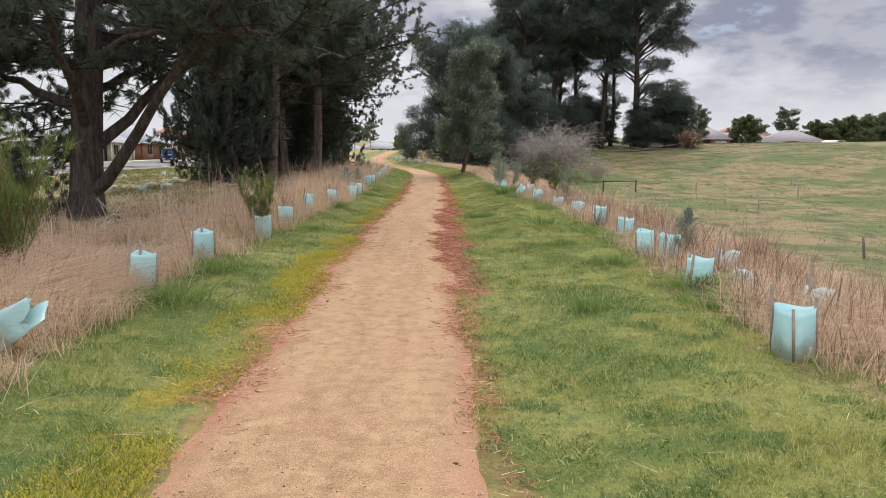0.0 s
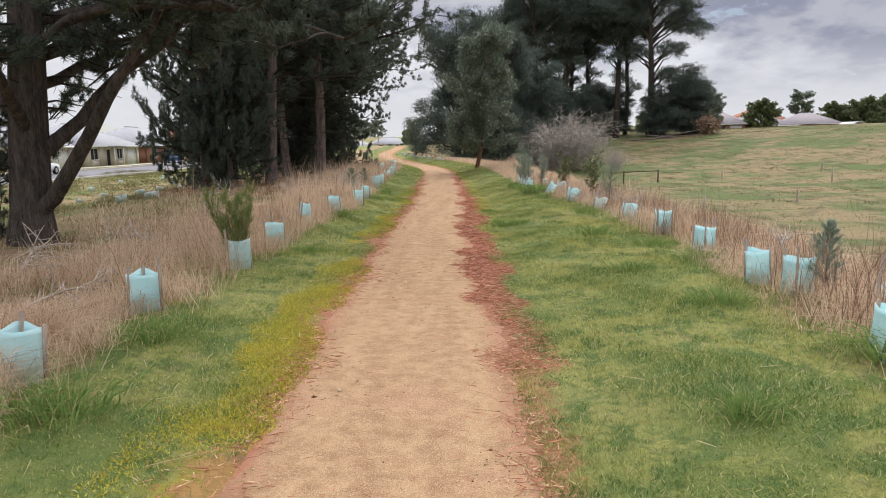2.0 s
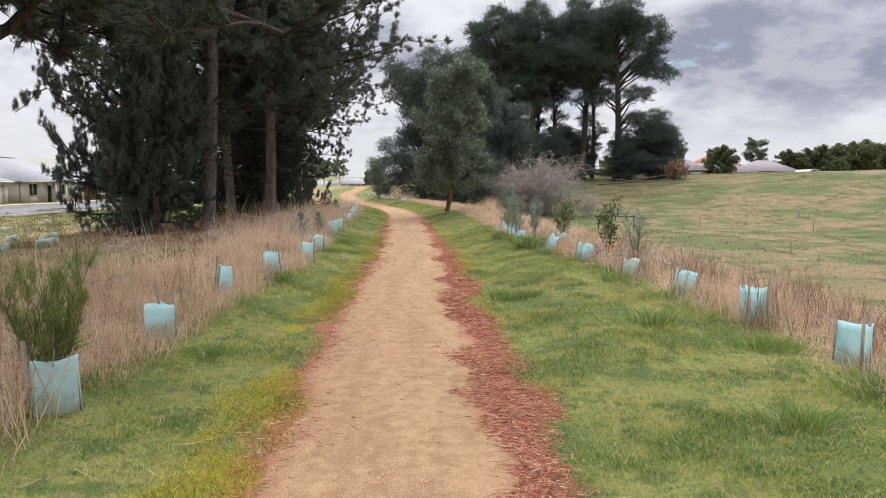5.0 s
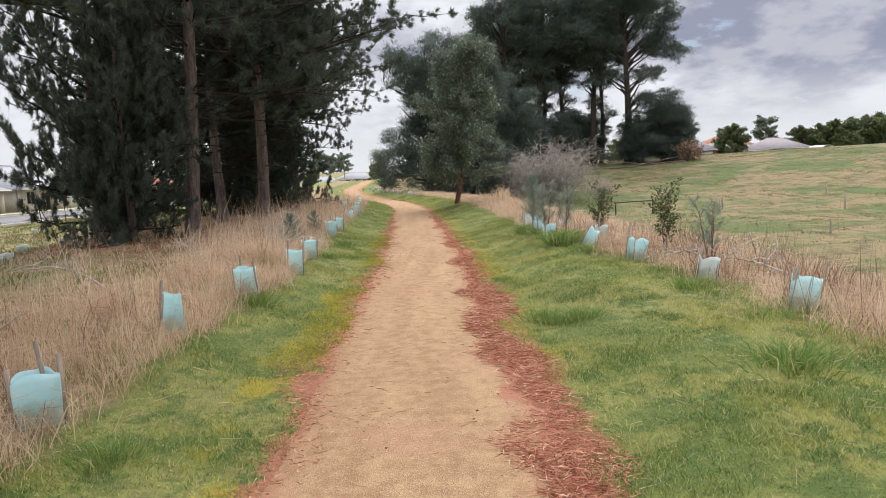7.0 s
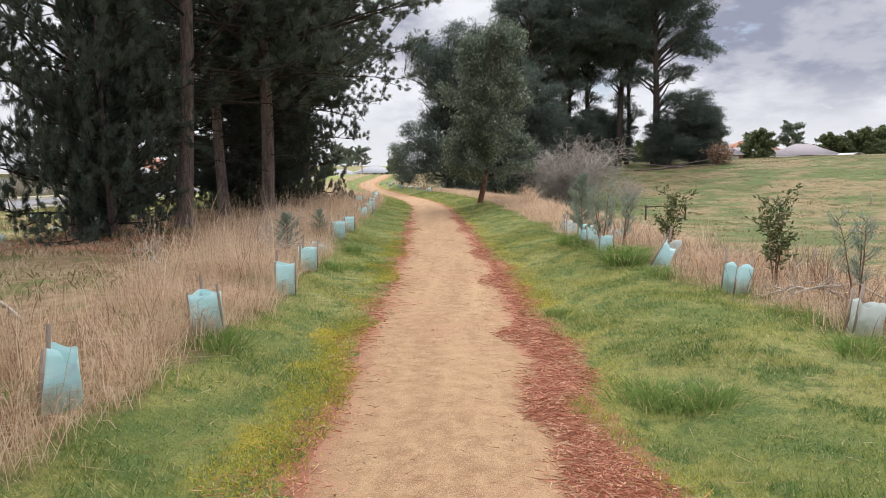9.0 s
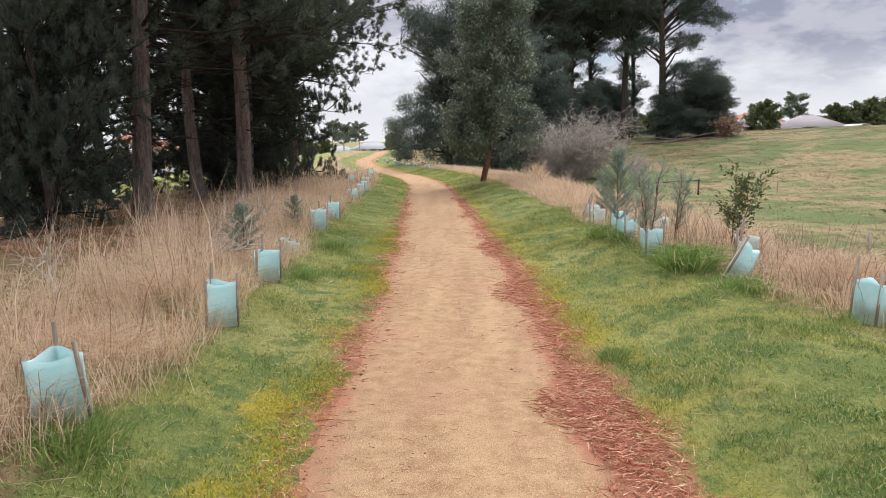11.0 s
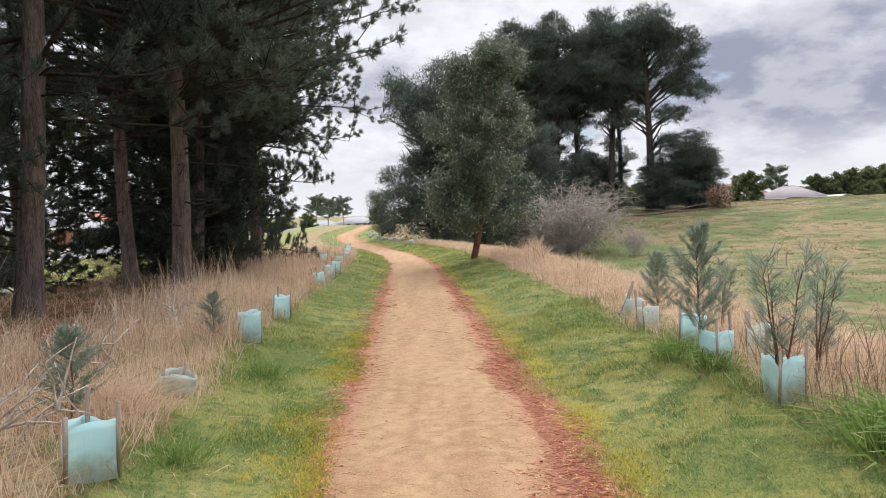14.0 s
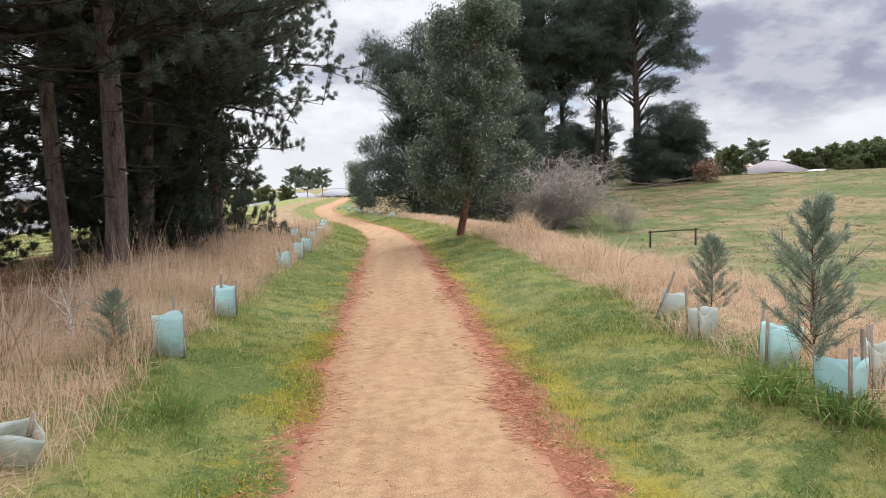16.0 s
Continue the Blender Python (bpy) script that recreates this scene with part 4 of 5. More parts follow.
young(bushy, "dark-leaved young shrub in dry grass", 3.24, 20.05, 120, 1.0)
young(wispy, "sparse olive young shrub beside a guard", 3.35, 18.75, 220, 0.85)
young(broom, "upright bright green broom-like sapling in its guard", -2.26, 12.45, 0, 0.86)
young(broom, "large pale green broom shrub over dry grass", -3.3, 8.2, 80, 1.3)
young(broom, "pale green broom shrub over dry grass", -3.9, 7.9, 200, 1.25)
young(cone, "thin young conifer in dry grass", 3.5, 10.6, 40, (0.34, 0.34, 0.48))


def tuft(seed, n, length, spread, width, leaf, bend=0.35):
    rng = np.random.default_rng(seed)
    base = np.c_[rng.normal(scale=spread * 0.3, size=(n, 2)), np.zeros(n)]
    way = unit(np.c_[base[:, :2] / spread + rng.normal(scale=0.35, size=(n, 2)), np.full(n, 1.0)])
    return blades(Heap(), base, way, rng.uniform(0.5, 1.1, n) * length, width, rng, bend).mesh("leaves", leaf)


strap = tuft(71, 260, 0.34, 0.34, 0.010, TUSSOCK, 0.55)
rank = tuft(72, 420, 0.16, 0.34, 0.006, TUSSOCK, 0.3)
mound = tuft(73, 1500, 0.62, 0.85, 0.006, STRAW, 0.45)
for x, y, s in ((-2.85, 7.2, 1.05), (-2.75, 7.9, 0.9), (-3.3, 7.7, 1.2), (-2.9, 9.6, 0.7), (3.7, 7.4, 0.9), (3.9, 12.4, 0.7), (-2.75, 21.0, 0.75), (-2.7, 23.3, 0.7), (-2.6, 19.3, 0.6), (3.2, 21.2, 0.75)):
    ob = tagged(new("straw_tussock", mound), "large arching tussock of bleached dry grass", "grass tussock", "straw tussocks behind the guards")
    ob.matrix_basis = pose(x, y, ground_z(x, y) - 0.02, 0, 0, y * 90) @ Matrix.Diagonal((s, s, s, 1))
TUFTS = ((strap, 1.85, 24.45, 1.0), (strap, 2.0, 24.0, 0.9), (strap, 2.1, 21.9, 1.3), (strap, 2.3, 22.2, 1.2), (strap, 3.05, 8.85, 1.1), (rank, 3.0, 8.2, 1.5), (rank, 1.85, 8.15, 0.9), (rank, 3.1, 12.6, 1.3), (rank, 1.1, 17.0, 1.2), (rank, 1.35, 16.9, 1.0), (rank, 2.4, 25.6, 1.4), (rank, 2.3, 26.8, 1.3), (rank, -1.9, 8.2, 1.5), (rank, -2.0, 9.6, 1.2), (rank, -1.9, 22.6, 1.0), (rank, -2.1, 18.2, 1.2), (rank, -1.8, 14.0, 0.9), (rank, 2.6, 10.6, 1.1), (rank, 2.2, 12.0, 1.0), (rank, 2.35, 21.0, 1.2), (rank, 0.9, 19.8, 0.7), (rank, 3.0, 14.0, 1.3), (rank, -2.0, 25.0, 1.0), (rank, 2.3, 14.9, 1.4), (rank, 2.7, 17.6, 1.2))
for me, x, y, s in TUFTS:
    ob = tagged(new("grass_tuft", me), "rank green strap-leaved tuft in the mown verge" if me is strap else "thick dark green tuft of grass in the verge", "grass tuft", "green tufts in the verge")
    ob.matrix_basis = pose(x, y, ground_z(x, y) - 0.01, 0, 0, x * 400) @ Matrix.Diagonal((s, s, s, 1))


# ---- tree guards ----
def guard_mesh(seed, w, h, tear=0.0, crush=0.0):
    """A three-sided sleeve of soft plastic: inner and outer skin, rounded corners, bellied sides."""
    rng = np.random.default_rng(seed)
    rows, per = 9, 10
    pts = []
    for k in range(3):
        a0, a1 = radians(90 + 120 * k), radians(90 + 120 * (k + 1))
        c0, c1 = np.array([np.cos(a0), np.sin(a0)]), np.array([np.cos(a1), np.sin(a1)])
        for f in np.linspace(0.04, 0.96, per):
            p = c0 * (1 - f) + c1 * f
            pts.append(p * (1 + 0.16 * np.sin(np.pi * f)) * 0.60 * w)
    ring = np.array(pts)
    n = len(ring)
    v = []
    for skin in (1.0, 0.985):
        for r in range(rows):
            f = r / (rows - 1)
            belly = 1 + 0.03 * np.sin(f * 5 + seed) + 0.02 * np.sin(np.arange(n) * 0.9 + f * 4 + seed)
            z = np.full(n, h * f)
            if r == rows - 1:
                z = z + 0.012 * np.sin(np.arange(n) * 0.7 + seed) - tear * h * np.clip(np.sin(np.arange(n) * 0.42 + seed), 0, 1) ** 2
            if r == rows - 2 and tear:
                z = np.minimum(z, h * (1 - tear * np.clip(np.sin(np.arange(n) * 0.42 + seed), 0, 1) ** 2) - 0.02)
            xy = ring * belly[:, None] * skin * (1 - crush * f * np.array([0.9, 0.2]))
            v.append(np.c_[xy, z])
    v = np.concatenate(v)
    q = []
    for s in range(2):
        o = s * rows * n
        for r in range(rows - 1):
            for i in range(n):
                a = [o + r * n + i, o + r * n + (i + 1) % n, o + (r + 1) * n + (i + 1) % n, o + (r + 1) * n + i]
                q.append(a if s == 0 else a[::-1])
    top = (rows - 1) * n
    for i in range(n):
        q.append([top + i, top + (i + 1) % n, rows * n + top + (i + 1) % n, rows * n + top + i])
    return Heap().add(v, q)


def stake_mesh(h):
    hp = Heap()
    box_faces(hp, Matrix.Identity(4), 0.028, 0.022, h, 0.003)
    return hp.mesh("stake", STAKE)


STAKES = [stake_mesh(h) for h in (0.43, 0.48, 0.55)]
SLEEVES = {
    "neat": guard_mesh(1, 0.30, 0.40).mesh("sleeve", SLEEVE, True), "slack": guard_mesh(4, 0.31, 0.37, 0.12).mesh("sleeve", SLEEVE, True),
    "torn": guard_mesh(7, 0.27, 0.42, 0.35, 0.3).mesh("sleeve", SLEEVE, True), "white": guard_mesh(9, 0.28, 0.34, 0.15).mesh("sleeve", SLEEVE_WHITE, True),
    "small": guard_mesh(10, 0.32, 0.22, 0.1).mesh("sleeve", SLEEVE_WHITE, True),
}
LABELS = {
    "neat": "pale blue plastic tree guard on wooden stakes", "slack": "sagging pale blue plastic tree guard on stakes", "torn": "torn pale blue plastic tree guard on stakes",
    "white": "bleached white plastic tree guard in dry grass", "small": "small white plastic plant guard in rough grass",
}


def guard(x, y, turn=0, kind="neat", tilt=(0, 0), scale=1.0, z=None, stakes=3):
    g = ground_z(x, y) if z is None else z
    lay = abs(tilt[0]) + abs(tilt[1]) > 45
    ob = thing("tree_guard", ("fallen pale blue plastic tree guard lying in dry grass" if lay else LABELS[kind]), "tree guard", pose(x, y, g - 0.02 + (0.12 if lay else 0), tilt[0], tilt[1], turn), "tree guards along the path")
    ob.scale = (scale * 0.88,) * 3
    part("sleeve", SLEEVES[kind], ob)
    for k in range(0 if lay else stakes):
        a, rr = radians(90 + 120 * k), 0.168 * (0.9 if kind in ("torn", "small", "white") else 1.0)
        part("stake", STAKES[(k + int(abs(x * 10) + y)) % 3] if kind != "small" else STAKES[0], ob, m=pose(rr * math.cos(a), rr * math.sin(a), 0, math.sin(a * 3 + y) * 3, math.cos(y * 7 + a) * 3, 30 * k) @ Matrix.Diagonal((1, 1, 0.6 if kind == "small" else 1, 1)))
    return ob


GUARDS = (
    (-2.28, 6.45, 20, "torn", (12, 58)), (-2.32, 8.62, 32, "neat", (0, 3)), (-2.36, 10.34, 25, "neat", (2, 0)), (-2.25, 12.42, 40, "neat", (0, 0)), (-2.38, 14.48, 15, "slack", (0, -4)),
    (-2.46, 16.58, 50, "torn", (0, 5)), (-2.27, 18.46, 28, "neat", (0, -2)), (-2.10, 20.34, 44, "neat", (0, 3)), (-2.20, 22.16, 35, "slack", (0, 0)), (-2.42, 24.0, 10, "small", (6, 12)),
    (-2.40, 26.25, 0, "neat", (0, 0)), (-2.53, 28.3, 25, "neat", (0, 0)), (-2.82, 33.5, 60, "slack", (0, -14)), (-3.0, 37.2, 30, "neat", (0, 0)), (-2.9, 35.4, 30, "neat", (0, 0)), (-3.3, 40.2, 12, "neat", (0, 0)),
    (-3.6, 43.8, 50, "neat", (0, 4)), (-4.0, 41.5, 0, "neat", (0, 0)), (-4.3, 50.5, 20, "neat", (0, 0)), (-3.9, 47.0, 20, "neat", (0, 0)),
    (2.92, 6.75, 35, "neat", (0, -4)), (3.68, 8.0, 10, "white", (0, 8)), (3.02, 8.92, 20, "neat", (0, 3)), (3.32, 10.75, 30, "neat", (0, 0)), (3.18, 11.3, 5, "neat", (0, -3)), (3.95, 10.5, 0, "white", (0, 0)), (3.62, 9.25, 50, "small", (20, 20)),
    (3.46, 13.5, 44, "neat", (0, 5)), (3.34, 15.0, 20, "neat", (0, 0)), (3.18, 16.45, 0, "slack", (0, 8)), (3.0, 18.15, 10, "white", (0, 12)), (2.75, 19.9, 35, "slack", (0, 14)), (2.4, 21.5, 10, "torn", (0, 30)), (2.85, 22.3, 0, "white", (0, 4)),
    (2.1, 23.08, 26, "slack", (0, 0)), (2.12, 24.2, 40, "slack", (0, 0)), (2.2, 25.1, 12, "slack", (0, 6)), (2.15, 26.2, 30, "white", (0, 0)), (2.2, 27.2, 0, "white", (0, 20)), (2.7, 24.7, 0, "white", (0, 0)),
)
for x, y, turn, kind, tilt in GUARDS:
    guard(x, y, turn, kind, tilt, stakes=2 if kind in ("torn", "white") else 3)
rng = np.random.default_rng(77)
for k in range(11):
    f = k / 10
    guard(-1.7 - 5.0 * f + 0.5 * rng.normal() * 0.4, 60.5 + 22 * f, k * 37, "small", (0, rng.uniform(-8, 8)), 1.15, stakes=0)
LUMPS = ((-12.7, 35.9), (-13.5, 39.7), (-19.8, 49.9), (-19.9, 51.5), (-18.3, 51.7), (-11.0, 36.4), (-14.8, 31.0), (-18.5, 38.7), (-14.1, 36.6), (-8.6, 22.3), (-8.4, 23.5), (-15.1, 33.4), (-8.6, 24.3), (-20.8, 46.1), (-16.5, 44.0), (-22.0, 55.0), (-17.0, 29.0), (-12.0, 30.5))
for k, (x, y) in enumerate(LUMPS):
    guard(x, y, k * 50, "small", (0, (k * 37) % 30 - 15), 1.0 + 0.1 * (k % 3), stakes=0)


# ---- houses, cars ----
def slab(name, parent, x, y, z, sx, sy, sz, mat, label="", bevel=0.0):
    h = Heap()
    box_faces(h, Matrix.Translation((x, y, z)), sx, sy, sz, bevel)
    return part(name, h.mesh(name, mat), parent, label)


def house(x, y, turn, w, d, wall, roof, label, garage=True, z=None):
    """A one-storey house: front along its x axis facing -y, hipped roof with eaves, windows, porch, garage."""
    ob = thing("house", label, "house", pose(x, y, (ground_z(x, y) if z is None else z) - 0.1, 0, 0, turn), "houses of the suburb")
    # front wall in pieces so that windows and doors are true openings
    wins = [(-w * 0.32, 0.9, 1.8, 1.3), (-w * 0.08, 0.0, 1.0, 2.1), (w * 0.13, 0.9, 1.5, 1.3)]
    if garage:
        wins.append((w * 0.36, 0.0, w * 0.2, 2.2))
    edge = -w / 2
    for cx, z0, ww, hh in sorted(wins):
        slab("wall", ob, (edge + cx - ww / 2) / 2, 0, 0, cx - ww / 2 - edge, 0.2, 2.6, wall)
        if z0 > 0:
            slab("wall", ob, cx, 0, 0, ww, 0.2, z0, wall)
        slab("wall", ob, cx, 0, z0 + hh, ww, 0.2, 2.6 - z0 - hh, wall)
        if z0 > 0:
            win = slab("window", ob, cx, 0.05, z0, ww, 0.03, hh, GLASS)
            for s in (-1, 0, 1):
                slab("frame", win, cx + s * (ww / 2 - 0.03), 0.02, z0, 0.06, 0.05, hh, WHITE)
            slab("sill", win, cx, -0.12, z0 - 0.08, ww + 0.1, 0.1, 0.08, WHITE)
        else:
            slab("door", ob, cx, 0.06, 0, ww, 0.04, hh, WHITE if ww > 1.5 else DARK)
        edge = cx + ww / 2
    slab("wall", ob, (edge + w / 2) / 2, 0, 0, w / 2 - edge, 0.2, 2.6, wall)
    slab("wall", ob, -w / 2 + 0.1, d / 2, 0, 0.2, d, 2.6, wall)
    slab("wall", ob, w / 2 - 0.1, d / 2, 0, 0.2, d, 2.6, wall)
    slab("wall", ob, 0, d, 0, w, 0.2, 2.6, wall)
    e, r = 0.55, min(w, d) * 0.26
    X, Y0, Y1 = w / 2 + e, -e, d + e
    k = (Y1 - Y0) / 2
    v = [(-X, Y0, 2.6), (X, Y0, 2.6), (X, Y1, 2.6), (-X, Y1, 2.6), (-X + k, d / 2, 2.6 + r), (X - k, d / 2, 2.6 + r), (-X, Y0, 2.45), (X, Y0, 2.45), (X, Y1, 2.45), (-X, Y1, 2.45)]
    h = Heap().add(v, [[0, 1, 5, 4], [2, 3, 4, 5], [0, 6, 7, 1], [1, 7, 8, 2], [2, 8, 9, 3], [3, 9, 6, 0], [9, 8, 7, 6]])
    h.f += [np.array([[1, 2, 5], [3, 0, 4]])]
    rf = part("roof", h.mesh("roof", roof), ob)
    slab("ridge_cap", rf, 0, d / 2, 2.58 + r, max(0.4, 2 * (X - k)), 0.25, 0.08, roof)
    for sx in (-1, 1):
        slab("gutter", rf, 0, Y0 - 0.05 if sx < 0 else Y1 + 0.05, 2.46, 2 * X, 0.1, 0.12, WHITE)
    slab("post", ob, -w * 0.14, -1.3, 0, 0.12, 0.12, 2.45, WHITE)
    slab("post", ob, 0.02 * w, -1.3, 0, 0.12, 0.12, 2.45, WHITE)
    slab("porch_roof", ob, -w * 0.06, -0.85, 2.45, w * 0.2, 1.6, 0.14, roof)
    return ob


for k, (y, w, wall, roof) in enumerate(((58, 15, BRICK, ROOF_GREY), (76, 15, RENDER_, ROOF_GREY), (93, 14, RENDER_, ROOF_GREY), (110, 15, BRICK, ROOF_GREY), (127, 14, RENDER_, ROOF_RED), (145, 15, BRICK, ROOF_GREY))):
    house(-45.5, y, 90, w, 11, wall, roof, ("cream rendered house with a grey hipped roof" if wall is RENDER_ else "red-brown brick house with a grey hipped roof"))
for x, y in ((-66, 70), (-67, 100), (-68, 130)):
    house(x, y, 90, 16, 11, BRICK, ROOF_RED if y == 100 else ROOF_GREY, "house of the street behind, roof seen over others")
RIGHT = ((77, 182, 200, 16, ROOF_PINK, 1.3), (93, 190, 190, 15, ROOF_PINK, 1.4), (86, 205, 200, 16, ROOF_RED, 3.0), (63, 178, 170, 14, ROOF_PINK, 2.0), (110, 200, 190, 14, ROOF_RED, 2.4))
for x, y, turn, w, roof, z in RIGHT:
    house(x, y, turn + 160, w, 12, BRICK, roof, "brick house behind the rise with a pale roof" if roof is ROOF_PINK else "brick house behind the rise with a terracotta roof", z=ground_z(x, y) - 2.6 + z)
for x, y, turn in ((-30, 300, 20), (-12, 320, -10), (-48, 310, 0), (-62, 290, 15)):
    house(x, y, turn, 16, 11, WHITE, ROOF_GREY, "far pale house below the hills")


def arch_shed(x, y):
    ob = thing("arched_shed", "white shed with a curved roof behind the rise", "shed", pose(x, y, ground_z(x, y) - 1.2, 0, 0, 15) @ Matrix.Scale(0.62, 4))
    h = Heap()
    a = np.linspace(0, np.pi, 13)
    prof = np.c_[-3.5 * np.cos(a), 2.2 + 2.0 * np.sin(a)]
    v = [(p[0], yy, p[1]) for yy in (0, 8) for p in prof] + [(p[0] * 0.96, yy, p[1] - 0.1) for yy in (0, 8) for p in prof]
    q = [[i, i + 1, 14 + i, 13 + i] for i in range(12)] + [[26 + i + 1, 26 + i, 39 + i, 40 + i] for i in range(12)] + [[i + 1, i, 26 + i, 27 + i] for i in range(12)]
    part("roof", h.add(v, q).mesh("roof", WHITE, True), ob)
    for s in (-1, 1):
        slab("wall", ob, s * 3.4, 4, 0, 0.12, 8, 2.25, WHITE)
    slab("wall", ob, 0, 7.9, 0, 6.8, 0.12, 2.25, WHITE)


arch_shed(100.5, 181)


def loft(sections, mat, name):
    """A body through cross-sections along x: (x, half width, z low, z high, top half width)."""
    v, q = [], []
    for x, w, z0, z1, tw in sections:
        m = z0 + (z1 - z0) * 0.55
        v += [(x, -w * 0.9, z0), (x, -w, (z0 + m) / 2), (x, -w, m), (x, -tw, z1 - 0.03), (x, -tw * 0.85, z1), (x, tw * 0.85, z1), (x, tw, z1 - 0.03), (x, w, m), (x, w, (z0 + m) / 2), (x, w * 0.9, z0)]
    n = 10
    for s in range(len(sections) - 1):
        q += [[s * n + i, s * n + (i + 1) % n, (s + 1) * n + (i + 1) % n, (s + 1) * n + i] for i in range(n)]
    h = Heap().add(v, q)
    h.f += [np.arange(n)[None, ::-1], np.arange(n)[None, :] + n * (len(sections) - 1)]
    return h.mesh(name, mat, False)


def car(x, y, turn, paint, label, ute):
    ob = thing("pickup_car" if ute else "parked_car", label, "car", pose(x, y, ground_z(x, y) + 0.06, 0, 0, turn))
    part("body", loft([(-2.5, 0.78, 0.45, 0.95, 0.76), (-2.4, 0.88, 0.32, 1.02, 0.86), (-0.6, 0.9, 0.28, 1.04, 0.87), (1.2, 0.9, 0.28, 1.02, 0.85), (2.3, 0.86, 0.34, 0.9, 0.78), (2.48, 0.74, 0.45, 0.78, 0.7)], paint, "body"), ob)
    back = -0.5 if ute else -2.1
    part("cabin", loft([(back - 0.15, 0.8, 0.98, 1.05, 0.74), (back + 0.15, 0.82, 0.98, 1.62, 0.66), (0.5, 0.82, 0.98, 1.66, 0.64), (1.3, 0.8, 0.98, 1.04, 0.74)], GLASS, "cabin"), ob, "dark tinted cabin glass")
    part("roof", loft([(back + 0.1, 0.66, 1.60, 1.68, 0.60), (0.1, 0.68, 1.62, 1.72, 0.62), (0.55, 0.64, 1.60, 1.68, 0.58)], paint, "roof"), ob)
    for wx in (-1.55, 1.5):
        for s in (-1, 1):
            a = np.linspace(0, 2 * np.pi, 18, endpoint=False)
            h = Heap()
            prof = [(0.20, 0.10), (0.33, 0.11), (0.36, 0.06), (0.36, -0.06), (0.33, -0.11), (0.20, -0.10)]
            v = [(r * math.cos(t), o, r * math.sin(t)) for r, o in prof for t in a]
            h.add(v, [[k * 18 + i, k * 18 + (i + 1) % 18, (k + 1) * 18 + (i + 1) % 18, (k + 1) * 18 + i] for k in range(5) for i in range(18)])
            wheel = part("wheel", h.mesh("wheel", RUBBER, True), ob, m=pose(wx, s * 0.84, 0.36))
            h = Heap()
            v = [(0, s * 0.07, 0)] + [(0.205 * math.cos(t), s * 0.09, 0.205 * math.sin(t)) for t in a]
            h.add(v, [[0, 1 + i, 1 + (i + 1) % 18] for i in range(18)])
            part("rim", h.mesh("rim", CHROME), wheel, "bright metal rim")
    for s in (-1, 1):
        slab("tail_light", ob, -2.5, s * 0.7, 0.62, 0.06, 0.14, 0.28, LAMP_RED, "red tail light")
        slab("headlight", ob, 2.42, s * 0.62, 0.6, 0.08, 0.3, 0.14, CHROME, "clear headlight")
    slab("bumper", ob, -2.54, 0, 0.36, 0.12, 1.6, 0.18, CHROME)


car(-34.6, 86.0, 115, CAR_BLUE, "bright blue pickup parked in the street", True)
car(-35.2, 60.5, 95, CAR_WHITE, "white car parked in the street", False)


# ---- paddock fence, gate rail, logs, sticks ----
def post(x, y, h, tilt=0.0, d=0.09):
    hp = Heap()
    tube(hp, [(0, 0, -0.2), (0.005, 0, h * 0.5), (0, 0.01, h)], [d / 2 * 1.1, d / 2, d / 2 * 0.9], 8)
    ob = tagged(new("fence_post", hp.mesh("fence_post", STAKE, True)), "weathered grey wooden post standing in the paddock", "post", "posts of the old fence")
    ob.matrix_basis = pose(x, y, ground_z(x, y), 0, tilt, x * 30)


for x, y, h, tilt in ((26.1, 53.0, 1.05, 2), (13.5, 23.5, 0.8, -24), (20, 57, 0.9, 4), (33, 50, 0.9, -3), (40, 47, 0.9, 2), (9.6, 31.0, 0.9, 0), (17.5, 40, 0.7, 3), (23, 36, 0.7, -5), (29, 60, 0.8, 2)):
    post(x, y, h, tilt)
rail = thing("gate_rail", "low dark wooden rail on two posts in the paddock", "fence", pose(12.6, 57.0, ground_z(12.6, 57.0), 0, 0, 0))
dzr = ground_z(15.3, 57.4) - ground_z(12.6, 57.0)
for px, py, pz in ((0, 0, 0), (2.7, 0.4, dzr)):
    hp = Heap()
    tube(hp, [(px, py, pz - 0.2), (px, py, pz + 0.95)], [0.06, 0.05], 7)
    part("post", hp.mesh("post", BARK_DARK, True), rail)
hp = Heap()
tube(hp, [(-0.1, 0, 0.85), (1.3, 0.2, 0.87 + dzr / 2), (2.8, 0.42, 0.86 + dzr)], [0.04, 0.035, 0.035], 7)
part("rail", hp.mesh("rail", BARK_DARK, True), rail)


def log(x, y, turn, length, r, lean, label):
    g = np.random.default_rng(int(x * 10))
    hp = Heap()
    n = 8
    s = np.linspace(0, 1, n)
    p = np.stack([s * length, 0.1 * np.sin(s * 5), r + lean * s * length], -1)
    p[:, 2] += [ground_z(x + math.cos(radians(turn)) * v * length, y + math.sin(radians(turn)) * v * length) - ground_z(x, y) for v in s]
    tube(hp, p, r * (1 - 0.5 * s), 8)
    for k in range(5):
        a = p[int(g.integers(2, n))]
        tube(hp, curve(a, unit(g.normal(size=3) + [0.3, 0, 0.5]), length * 0.18, 0.1, g, 5, 0.1), np.linspace(r * 0.3, 0.01, 5), 5)
    ob = tagged(new("fallen_log", hp.mesh("fallen_log", BARK, True)), label, "log", "fallen timber below the pines")
    ob.matrix_basis = pose(x, y, ground_z(x, y), 0, 0, turn)


log(21.5, 92.5, -5, 9.0, 0.10, 0.01, "long grey fallen log below the tall pines")
log(24.0, 91.5, 12, 6.5, 0.09, 0.10, "grey fallen branch propped on a log")
log(27.2, 93.0, 170, 5.0, 0.08, 0.12, "grey fallen branch in the grass")


